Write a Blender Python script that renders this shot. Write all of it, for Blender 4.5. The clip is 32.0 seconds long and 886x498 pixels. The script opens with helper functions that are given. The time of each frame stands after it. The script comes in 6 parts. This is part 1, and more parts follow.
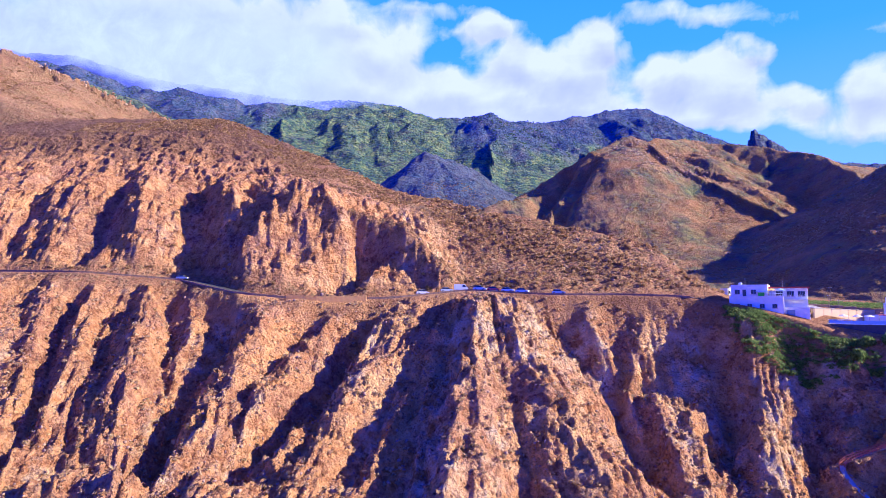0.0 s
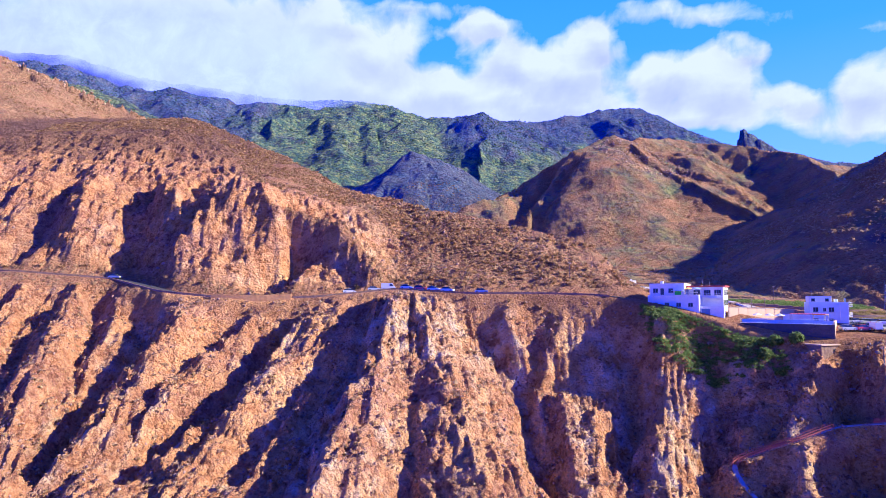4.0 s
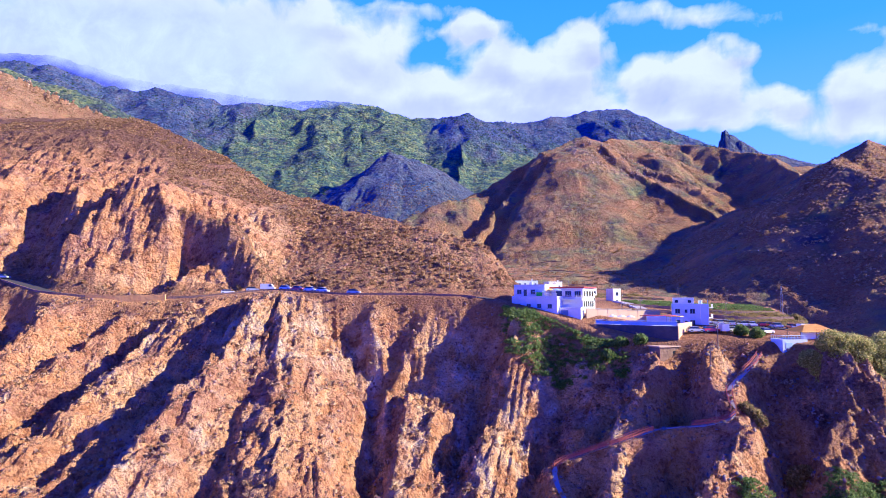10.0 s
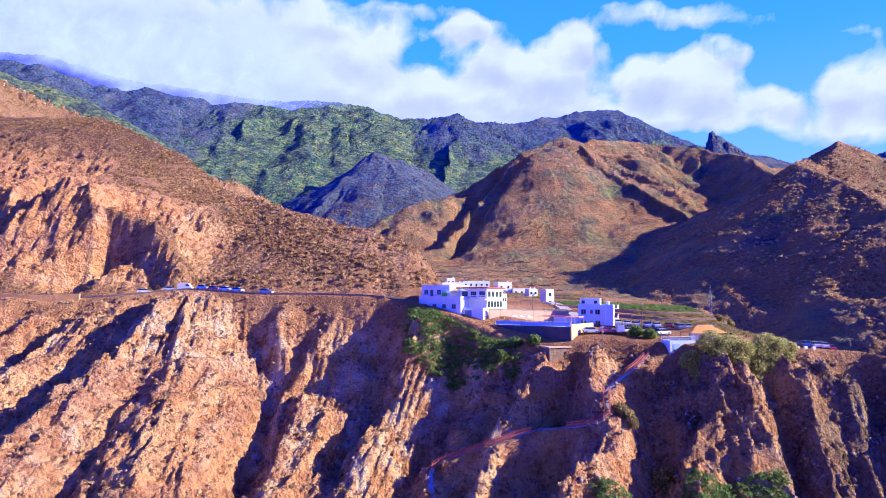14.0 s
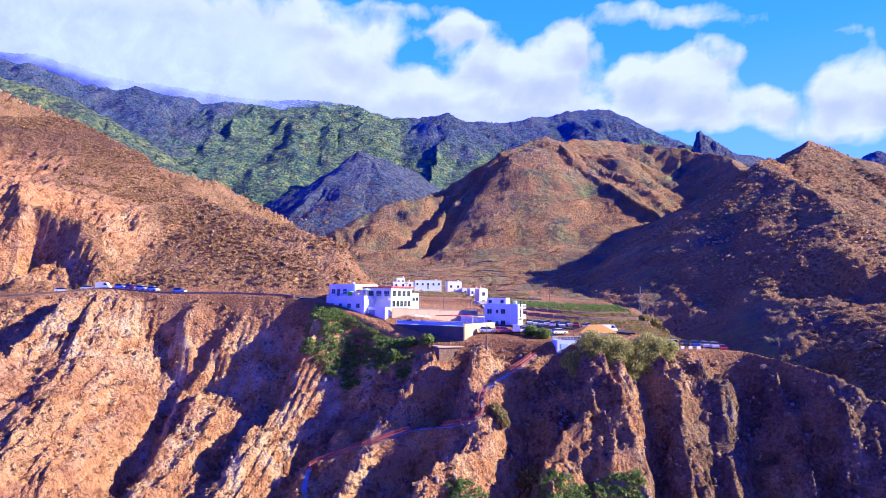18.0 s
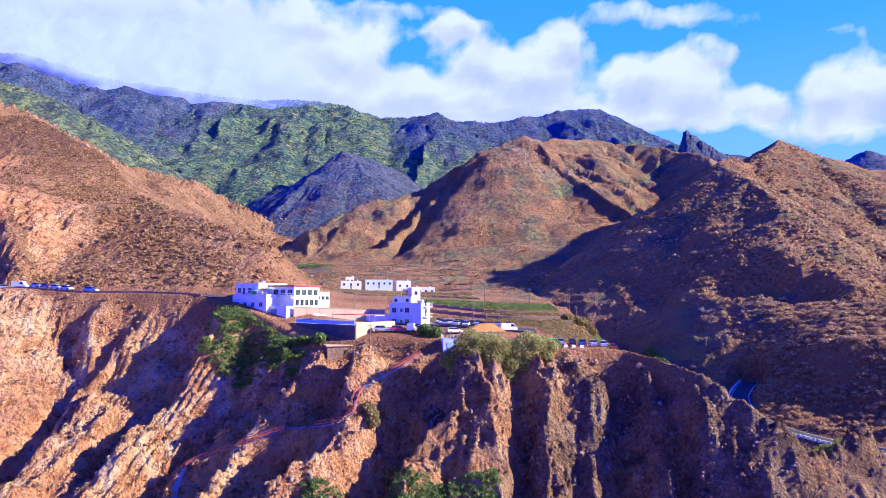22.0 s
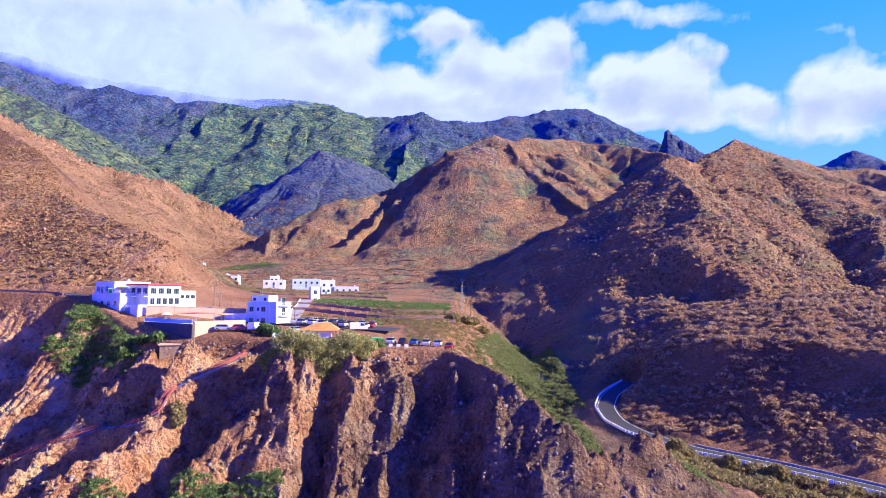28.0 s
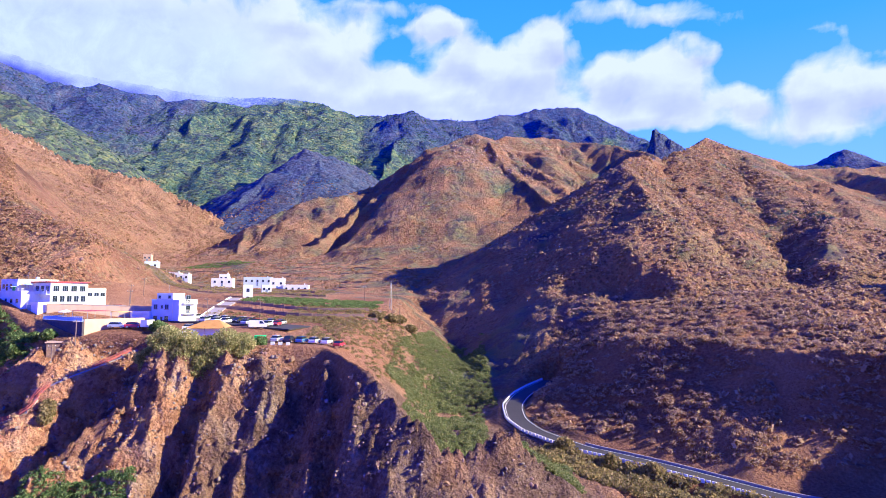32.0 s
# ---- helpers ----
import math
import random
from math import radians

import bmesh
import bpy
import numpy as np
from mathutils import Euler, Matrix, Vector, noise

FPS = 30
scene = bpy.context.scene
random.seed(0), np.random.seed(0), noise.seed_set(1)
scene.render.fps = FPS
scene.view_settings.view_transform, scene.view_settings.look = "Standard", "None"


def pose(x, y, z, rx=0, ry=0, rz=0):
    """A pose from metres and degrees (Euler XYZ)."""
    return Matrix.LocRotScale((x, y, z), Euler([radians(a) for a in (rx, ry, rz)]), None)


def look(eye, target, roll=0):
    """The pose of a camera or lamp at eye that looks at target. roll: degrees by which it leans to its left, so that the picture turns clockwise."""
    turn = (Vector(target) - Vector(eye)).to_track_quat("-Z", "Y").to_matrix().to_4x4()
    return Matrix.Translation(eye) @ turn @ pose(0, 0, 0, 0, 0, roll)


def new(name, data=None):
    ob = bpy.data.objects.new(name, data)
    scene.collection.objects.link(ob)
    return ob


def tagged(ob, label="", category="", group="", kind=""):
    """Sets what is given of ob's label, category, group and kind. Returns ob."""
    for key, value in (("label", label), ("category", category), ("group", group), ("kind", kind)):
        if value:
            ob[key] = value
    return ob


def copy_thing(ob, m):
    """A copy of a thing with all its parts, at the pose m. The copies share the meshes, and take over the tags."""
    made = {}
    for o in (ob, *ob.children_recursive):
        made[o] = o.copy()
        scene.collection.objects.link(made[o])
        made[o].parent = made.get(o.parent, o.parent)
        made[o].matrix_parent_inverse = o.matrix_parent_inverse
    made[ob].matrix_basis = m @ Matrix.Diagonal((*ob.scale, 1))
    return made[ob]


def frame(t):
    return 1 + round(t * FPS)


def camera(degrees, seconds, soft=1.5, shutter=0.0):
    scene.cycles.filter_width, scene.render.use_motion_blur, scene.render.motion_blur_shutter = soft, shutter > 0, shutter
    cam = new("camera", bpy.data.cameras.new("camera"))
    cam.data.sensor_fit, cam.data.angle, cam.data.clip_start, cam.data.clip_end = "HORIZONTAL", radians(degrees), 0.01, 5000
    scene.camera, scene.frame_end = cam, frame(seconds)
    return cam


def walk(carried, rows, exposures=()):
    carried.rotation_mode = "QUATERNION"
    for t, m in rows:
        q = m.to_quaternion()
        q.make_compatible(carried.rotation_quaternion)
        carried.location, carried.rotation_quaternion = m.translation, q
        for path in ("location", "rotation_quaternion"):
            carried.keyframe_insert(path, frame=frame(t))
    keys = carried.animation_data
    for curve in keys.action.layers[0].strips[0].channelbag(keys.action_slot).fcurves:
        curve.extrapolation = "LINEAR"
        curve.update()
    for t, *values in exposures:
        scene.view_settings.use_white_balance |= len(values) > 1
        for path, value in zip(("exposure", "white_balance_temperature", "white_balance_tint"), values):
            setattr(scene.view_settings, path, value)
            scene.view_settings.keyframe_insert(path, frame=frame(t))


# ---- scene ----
cam = camera(72.0, 32.0, soft=0.65)
METRES, EYE, TILT, LEAN, TURN = 200.0, 100.0, 4.5, 0.0, 0.0
ROWS = [
    (0, 0, 0, 0, 0, 0, -0),
    (0.5, 0.0125, 0.00013573, -0.0001, 0.0073676, -0.0073676, -0.03),
    (1, 0.0257, 0.00027146, -0.0003, 0.0073676, -0.0073676, -0.02),
    (1.5, 0.0395, 0.00054292, -0.0003, 0.022103, -0.022103, -0.02),
    (2, 0.0536, 0.00067865, -0.0005, 0.036838, -0.02947, -0.01),
    (2.5, 0.068, 0.00081438, -0.0007, 0.051573, -0.036838, -0.01),
    (3, 0.0828, 0.0010858, -0.0008, 0.073676, -0.051573, -0.01),
    (3.5, 0.0987, 0.0013573, -0.0011, 0.081043, -0.044206, 0),
    (5.5, 0.1603, 0.0023074, -0.0018, 0.13262, 0.014735, 0.01),
    (6, 0.1759, 0.0024431, -0.0018, 0.14735, -0, 0.02),
    (6.5, 0.1915, 0.0027146, -0.0016, 0.15472, -0.0073676, -0),
    (7, 0.2072, 0.0028503, -0.0017, 0.15472, -0, -0.01),
    (7.5, 0.2231, 0.0031218, -0.0017, 0.16209, -0.0073676, -0.01),
    (8, 0.2388, 0.0033932, -0.0015, 0.16209, -0.0073676, -0.05),
    (8.5, 0.2548, 0.003529, -0.0015, 0.15472, 0.036838, -0.05),
    (9, 0.2707, 0.0038004, -0.0016, 0.15472, 0.036838, -0.06),
    (9.5, 0.2867, 0.0040719, -0.0014, 0.15472, 0.044206, -0.09),
    (10, 0.3026, 0.0042076, -0.0014, 0.16209, 0.051573, -0.11),
    (10.5, 0.3185, 0.0044791, -0.0013, 0.15472, 0.058941, -0.13),
    (11, 0.3345, 0.005022, -0.0011, 0.15472, 0.044206, -0.15),
    (11.5, 0.3504, 0.0051577, -0.0014, 0.16945, 0.081043, -0.16),
    (12, 0.3662, 0.0054292, -0.0013, 0.16945, 0.066308, -0.2),
    (12.5, 0.382, 0.0058364, -0.0015, 0.16209, 0.066308, -0.23),
    (13, 0.398, 0.0061078, -0.0014, 0.16945, 0.058941, -0.24),
    (13.5, 0.4138, 0.0062436, -0.0015, 0.16209, 0.081043, -0.26),
    (14, 0.4298, 0.0066508, -0.0015, 0.17682, 0.088411, -0.25),
    (14.5, 0.4454, 0.0067865, -0.0017, 0.17682, 0.11051, -0.27),
    (16.5, 0.5093, 0.0081438, -0.0014, 0.22103, 0.066308, -0.26),
    (17, 0.5251, 0.008551, -0.0013, 0.22103, 0.058941, -0.27),
    (17.5, 0.5409, 0.0088224, -0.0012, 0.22103, 0.044206, -0.29),
    (18, 0.5568, 0.0092296, -0.0011, 0.23576, 0.036838, -0.31),
    (18.5, 0.5727, 0.0096368, -0.0013, 0.23576, 0.044206, -0.29),
    (19, 0.5886, 0.010315, -0.0012, 0.24313, 0.022103, -0.29),
    (19.5, 0.6044, 0.010451, -0.0015, 0.2505, 0.044206, -0.3),
    (20, 0.6203, 0.010858, -0.0017, 0.24313, 0.051573, -0.29),
    (20.5, 0.6364, 0.011266, -0.0017, 0.2505, 0.036838, -0.28),
    (21, 0.6522, 0.011673, -0.0016, 0.24313, 0.014735, -0.29),
    (21.5, 0.6681, 0.01208, -0.0019, 0.23576, 0.0073676, -0.3),
    (22, 0.684, 0.012487, -0.0021, 0.23576, 0.022103, -0.29),
    (22.5, 0.6998, 0.01303, -0.0022, 0.24313, 0.02947, -0.3),
    (23, 0.7156, 0.013573, -0.0024, 0.2505, 0.036838, -0.3),
    (23.5, 0.7314, 0.01398, -0.0024, 0.25787, 0.036838, -0.31),
    (24, 0.7471, 0.014523, -0.0025, 0.2726, 0.036838, -0.33),
    (24.5, 0.7629, 0.01493, -0.0026, 0.2726, 0.036838, -0.34),
    (25, 0.7787, 0.015473, -0.0027, 0.27997, 0.036838, -0.34),
    (25.5, 0.7945, 0.01588, -0.0028, 0.28734, 0.02947, -0.35),
    (27.5, 0.858, 0.017916, -0.0024, 0.30944, -0.0073676, -0.37),
    (28, 0.8737, 0.018324, -0.0024, 0.30944, 0, -0.37),
    (28.5, 0.8895, 0.018866, -0.0025, 0.30944, -0.0073676, -0.37),
    (29, 0.9052, 0.019409, -0.0026, 0.31681, -0.014735, -0.36),
    (29.5, 0.9209, 0.020088, -0.0026, 0.32417, -0.036838, -0.39),
    (30, 0.9368, 0.020631, -0.0029, 0.32417, -0.036838, -0.39),
    (30.5, 0.9526, 0.021174, -0.003, 0.33154, -0.036838, -0.39),
    (31, 0.9684, 0.021852, -0.0032, 0.33891, -0.051573, -0.4),
    (31.5, 0.984, 0.022531, -0.0033, 0.34628, -0.073676, -0.41),
    (32, 0.9998, 0.02321, -0.0033, 0.36101, -0.095779, -0.41),
]
walk(cam, [(t, pose(0, 0, EYE, TILT, LEAN, TURN) @ pose(METRES * x, METRES * y, METRES * z, 90 + pitch, roll, yaw)) for t, x, y, z, yaw, pitch, roll in ROWS],
     exposures=[(0.0, 0.94, 3900, 71), (32.0, 0.94, 3900, 71)])

# ---------------------------------------------------------------- light
SUN_AZ, SUN_EL = radians(-7.5), radians(25.5)   # azimuth from +x towards +y
sun_dir = Vector((math.cos(SUN_AZ) * math.cos(SUN_EL), math.sin(SUN_AZ) * math.cos(SUN_EL), math.sin(SUN_EL)))
world = bpy.data.worlds.new("daylight")
scene.world = world
world.use_nodes = True
wn = world.node_tree
sky = wn.nodes.new("ShaderNodeTexSky")
sky.sky_type, sky.sun_disc = "NISHITA", False
sky.sun_elevation, sky.sun_rotation = SUN_EL, math.pi / 2 - SUN_AZ
sky.altitude, sky.air_density, sky.dust_density, sky.ozone_density = 200, 1.2, 0.3, 5.0
tint = wn.nodes.new("ShaderNodeMix")
tint.data_type, tint.blend_type = "RGBA", "MULTIPLY"
tint.inputs[0].default_value = 1.0
tint.inputs[7].default_value = (0.90, 0.87, 2.0, 1.0)
wn.links.new(sky.outputs[0], tint.inputs[6])
wn.links.new(tint.outputs[2], wn.nodes["Background"].inputs[0])
wn.nodes["Background"].inputs[1].default_value = 0.036
sun = new("sun", bpy.data.lights.new("sun", "SUN"))
sun.data.energy, sun.data.angle, sun.data.color = 7.0, radians(0.6), (1.0, 0.72, 0.03)
sun.matrix_world = look(sun_dir * 500, (0, 0, 0))


# ---------------------------------------------------------------- numeric noise
def perlin(x, y, seed=0):
    xf, yf = np.floor(x), np.floor(y)
    xi, yi = xf.astype(np.int64), yf.astype(np.int64)
    fx, fy = (x - xf).astype(np.float32), (y - yf).astype(np.float32)
    ux, uy = fx * fx * fx * (fx * (fx * 6 - 15) + 10), fy * fy * fy * (fy * (fy * 6 - 15) + 10)

    def corner(i, j):
        h = ((xi + i) * 374761393 + (yi + j) * 668265263 + seed * 974634777) & 0xFFFFFFFF
        h = ((h ^ (h >> 13)) * 1274126177) & 0xFFFFFFFF
        a = ((h ^ (h >> 16)) & 1023).astype(np.int64)
        return GX[a] * (fx - i) + GY[a] * (fy - j)

    top = corner(0, 0) * (1 - ux) + corner(1, 0) * ux
    low = corner(0, 1) * (1 - ux) + corner(1, 1) * ux
    return (top * (1 - uy) + low * uy) * 1.5


GX = np.cos(np.arange(1024) * 2 * np.pi / 1024).astype(np.float32)
GY = np.sin(np.arange(1024) * 2 * np.pi / 1024).astype(np.float32)


def fbm(x, y, octaves=4, seed=0, gain=0.5):
    out, amp = 0, 1.0
    for i in range(octaves):
        out = out + amp * perlin(x * 2 ** i + 17.3 * i, y * 2 ** i - 9.1 * i, seed + i)
        amp *= gain
    return out


def ridged(x, y, octaves=4, seed=0, gain=0.5):
    """Sharp crests near 1, rounded floors near 0."""
    out, amp, total = 0, 1.0, 0
    for i in range(octaves):
        out = out + amp * (1 - np.abs(perlin(x * 2 ** i + 5.7 * i, y * 2 ** i + 3.3 * i, seed + i)) * 1.6)
        total += amp
        amp *= gain
    return out / total


def smooth(a, b, v):
    k = np.clip((v - a) / (b - a), 0, 1)
    return k * k * (3 - 2 * k)


# ---------------------------------------------------------------- the plan of the land
# Break lines of the near land, each as stations (x, y, z).
DEEP = [(-400, 60, 30), (0, 60, 30), (80, 70, 30), (120, 80, 34), (170, 80, 34), (195, 72, 32), (212, 74, 32), (260, 60, 32), (450, 50, 32)]
FOOT = [(-400, 118, 61), (-90, 118, 61), (0, 118, 61.5), (40, 118, 60), (75, 128, 57), (90, 122, 58), (112, 110, 61), (124, 108, 62), (135, 108, 62.5),
        (150, 113, 62), (174, 112, 62), (183, 107, 60), (190, 101, 57), (198, 95, 54), (209, 98, 55), (220, 96, 50), (260, 86, 44), (450, 76, 44)]
MID = [(-400, 157, 84), (-90, 157, 84), (-16, 157, 82), (14, 154, 82), (40, 157, 75), (60, 156, 73.5), (78, 148, 74), (90, 142, 73),
       (102, 134, 71.5), (120, 127, 71), (132, 121, 72), (142, 124, 81), (158, 126, 82), (176, 123, 80), (183, 115, 78),
       (190, 108, 71), (198, 103, 63), (204, 104, 65), (209, 107, 67), (218, 105, 61), (228, 102, 56), (260, 94, 50), (450, 84, 50)]
LIP = [(-400, 212, 113), (-150, 203, 108.5), (-118, 198, 108), (-86, 201, 105.5), (-62, 186, 101), (-40, 184, 99), (-16, 184, 99.5), (8, 186, 102),
       (31, 177, 100.5), (52, 175, 100.5), (68, 172, 100), (76, 168, 98.5), (84, 163.5, 97), (92, 158, 94), (100, 152.5, 90.5), (112, 145.5, 89), (122, 145, 90.5),
       (132, 143, 90), (138, 141.5, 89.5), (143, 134, 89.5), (158, 134, 89), (175, 132.5, 89), (183, 122, 86.5), (188, 117, 83), (193, 112.5, 79.8), (197, 110.5, 76.5), (200, 110, 73.5), (203, 110.5, 71.5), (206, 112, 74), (210, 113, 77), (213, 113, 74.5), (217, 112.5, 70.5), (226, 111, 64.5), (260, 102, 57), (450, 92, 57)]
SHELF = [(-400, 219, 113), (-150, 210, 108.5), (-118, 205, 108), (-86, 208, 105.5), (-62, 192, 101), (-40, 190, 99), (-16, 190, 99.5), (8, 194, 102),
         (31, 184, 100.5), (52, 182, 100.5), (68, 179, 100), (76, 174, 99.5), (84, 170, 98), (92, 168, 97), (100, 163, 95.5), (112, 158, 93), (124, 156, 92.2), (150, 158, 91.5),
         (174, 150, 88), (183, 134, 81), (193, 119, 69), (200, 117, 65), (208, 120, 65), (214, 142, 65), (222, 146, 65.4), (230, 139, 65.2), (240, 132, 64.6), (260, 116, 62.3), (450, 105, 62)]
BROW = [(-400, 262, 152), (-150, 250, 145), (-110, 242, 140), (-80, 234, 140), (-49, 221, 137), (-30, 220, 132), (-14, 226, 127), (-4, 206, 115), (6, 200, 106),
        (31, 190, 103), (60, 186, 103), (80, 182, 101), (90, 182, 98.5), (120, 186, 93.2), (150, 190, 92), (174, 188, 91), (186, 182, 78),
        (196, 190, 69), (206, 183, 68), (214, 172, 69), (221, 160, 68.5), (230, 150, 67.2), (240, 142, 66.5), (260, 126, 64.5), (450, 114, 63)]
CREST = [(-400, 480, 240), (-260, 450, 234), (-147, 412, 222), (-78, 378, 188), (-30, 310, 156), (16, 260, 138), (48, 238, 128), (75, 218, 118.6), (85, 204, 104),
         (100, 214, 98.5), (150, 222, 97), (181, 222, 96), (190, 214, 84), (204, 215, 74), (216, 208, 74), (228, 206, 79), (240, 193, 83.5), (252, 176, 88.2), (264, 166.5, 88.6), (276, 151, 88), (300, 132, 88), (330, 124, 88), (450, 114, 88)]
BACK = [(-400, 620, 200), (-147, 560, 160), (-78, 520, 135), (-30, 470, 124), (16, 400, 114), (60, 320, 105), (85, 300, 103), (150, 300, 102),
        (181, 260, 98), (204, 240, 79), (216, 235, 80), (228, 234, 85), (240, 232, 87), (258, 222, 96), (276, 205, 98), (300, 200, 101), (450, 200, 110)]
LINES = [DEEP, FOOT, MID, LIP, SHELF, BROW, CREST, BACK]
VALLEY = ((300, 103), (400, 114), (500, 126), (650, 150), (800, 188), (1000, 235), (1300, 300), (2200, 380))

# Crests of the hills: name, slope of the sides, stations.
HILLS = [
    ("right_hill", 0.55, [(413, 504, 231), (470, 560, 235), (560, 640, 235), (760, 680, 250)]),
    ("right_spur", 0.63, [(413, 504, 231), (369, 444, 206), (328, 405, 193), (302, 366, 179), (302, 331, 164), (292, 283, 142), (288, 248, 117), (284, 226, 108)]),
    # unseen spur, added on the east to shade the lower road and its bank
    ("east_spur", 0.90, [(352, -20, 112), (348, 90, 113), (356, 150, 113), (384, 215, 128)]),
    ("right_spur", 0.46, [(470, 560, 235), (440, 430, 180), (400, 320, 142), (350, 250, 116)]),
    ("right_spur", 0.46, [(620, 650, 238), (580, 480, 190), (500, 360, 150), (430, 290, 125)]),
    ("mid_hill", 0.62, [(-30, 600, 148), (25, 620, 183), (89, 650, 214), (157, 720, 259), (235, 745, 302), (284, 780, 305), (334, 820, 316), (402, 850, 312), (520, 900, 300), (800, 950, 300)]),
    ("mid_spur", 0.66, [(235, 745, 302), (196, 730, 283), (190, 670, 233), (184, 600, 184), (160, 530, 143)]),
    ("mid_spur", 0.90, [(182, 722, 268), (144, 640, 210), (100, 550, 148)]),
    ("mid_spur", 0.85, [(190, 690, 240), (138, 600, 178), (106, 520, 138)]),
    ("back_spur", 0.75, [(300, 800, 308), (380, 830, 312), (418, 765, 290), (430, 680, 258), (412, 600, 222), (380, 520, 188)]),
    ("rear_hill", 0.60, [(-620, 570, 400), (-520, 580, 380), (-429, 595, 345), (-388, 600, 326), (-303, 620, 290), (-211, 690, 242), (-173, 740, 238), (-69, 755, 185), (-30, 740, 160)]),
    ("green_hill", 0.65, [(-680, 960, 480), (-485, 950, 410), (-348, 950, 341), (-232, 945, 246)]),
    ("cone_hill", 0.64, [(-110, 1010, 285), (-21, 975, 335), (16, 900, 287), (62, 825, 226)]),
    ("cone_hill", 0.70, [(-21, 975, 335), (40, 1000, 314), (110, 1040, 285)]),
    ("far_ridge", 0.62, [(-1600, 1500, 760), (-909, 1500, 692), (-750, 1500, 640), (-600, 1480, 612), (-370, 1470, 572), (-199, 1490, 577), (-90, 1460, 550), (-19, 1450, 518),
                         (30, 1440, 518), (108, 1436, 531), (165, 1450, 515), (255, 1500, 525), (430, 1580, 578), (543, 1600, 594), (587, 1600, 548), (680, 1620, 500), (870, 1640, 470), (1000, 1650, 430), (1600, 1650, 400)]),
    ("far_spur", 0.62, [(-199, 1490, 577), (-160, 1300, 455), (-20, 1180, 360), (60, 1100, 300)]),
    ("far_spur", 0.62, [(-90, 1460, 550), (-17, 1423, 490), (30, 1310, 410), (110, 1200, 320)]),
    ("far_spur", 0.62, [(-600, 1480, 612), (-520, 1280, 480), (-420, 1120, 360)]),
    ("far_spur", 0.62, [(-370, 1470, 572), (-320, 1300, 450), (-250, 1120, 330)]),
    ("far_spur", 0.62, [(108, 1436, 531), (150, 1280, 420), (190, 1150, 330)]),
    ("far_spur", 0.62, [(430, 1580, 578), (330, 1350, 430), (280, 1200, 340)]),
    ("tooth_ridge", 0.55, [(480, 1120, 345), (560, 1140, 372), (640, 1145, 380), (760, 1160, 360), (1000, 1200, 360)]),
    ("east_ridge", 0.55, [(800, 1480, 395), (1040, 1480, 405), (1120, 1480, 428), (1168, 1480, 452), (1220, 1480, 425), (1300, 1480, 405), (1700, 1500, 400)]),
]
# Ribs and channels of the cliff: height, reach towards -x and +x, and the line in plan from the brow down.
RIBS_WEST = [
    (9.5, 8, 22, [(8, 186), (8, 157), (7, 146), (3, 135), (2, 124), (0, 109)]), (8.5, 18, 17, [(14, 186), (16, 165), (24, 147), (27, 133), (28, 112)]),
    (3.5, 6, 12, [(-4, 170), (-7, 164), (-19, 155), (-23, 139), (-27, 129), (-28, 116)]), (3, 8, 12, [(-60, 179), (-47, 162), (-45, 144), (-47, 132), (-45, 117)]),
    (2.5, 5, 7, [(-65, 171), (-61, 153), (-58, 138), (-56, 128)]), (3, 10, 10, [(-86, 179), (-75, 153), (-67, 132), (-62, 117)]),
    (3, 9, 10, [(-102, 186), (-99, 169), (-91, 150), (-84, 133), (-78, 117)]), (3, 9, 12, [(-126, 190), (-119, 165), (-108, 140), (-100, 117)]),
]
RIBS_EAST = [
    (5, 5, 8, [(40, 172), (41, 163), (39, 152)]), (4.5, 5, 9, [(56, 171), (50, 162), (48, 157)]), (2.5, 5, 9, [(52, 155), (52, 142), (47, 122)]), (2.5, 5, 9, [(65, 155), (54, 139), (48, 127)]),
    (5.5, 6, 11, [(78, 160), (76, 149), (74, 142), (70, 135), (67, 124)]), (2.5, 5, 8, [(95, 151), (91, 143), (86, 132)]), (6, 6, 8, [(109, 140), (99, 134), (96, 126), (91, 119)]),
    (9, 8, 12, [(119, 136), (117, 121), (111, 114), (104, 108)]), (5, 6, 8, [(142, 130), (140, 122), (134, 119), (130, 115), (128, 109)]), (5, 8, 5, [(143, 130), (145, 121), (146, 116), (145, 108)]),
    (5.5, 4, 8, [(153, 131), (157, 121), (156, 117), (155, 108)]), (4.5, 5, 5, [(161, 130), (165, 123), (165, 119), (165, 108)]), (4.5, 6, 4, [(178, 128), (177, 119), (176, 115), (174, 106)]),
    (4, 4, 5, [(185, 120), (183, 113), (179, 106)]),
]
CUTS_WEST = [
    (4.5, 9, 4, [(5, 184), (-5, 166), (-11, 150), (-16, 138), (-18, 127)]), (12, 11, 7, [(-14, 184), (-26, 172), (-31, 154), (-38, 139), (-42, 130)]),
    (7, 7, 8, [(-36, 184), (-45, 161), (-48, 148), (-46, 134)]), (12, 10, 9, [(-66, 186), (-61, 170), (-63, 157), (-62, 142), (-63, 130)]),
    (7, 8, 7, [(-86, 196), (-79, 178), (-73, 161), (-66, 142)]), (6, 10, 8, [(-102, 198), (-97, 181), (-89, 159), (-85, 141), (-80, 128)]),
    (6, 8, 7, [(-115, 197), (-110, 178), (-98, 153), (-91, 134)]), (5, 8, 8, [(-131, 196), (-114, 162), (-106, 140)]),
]
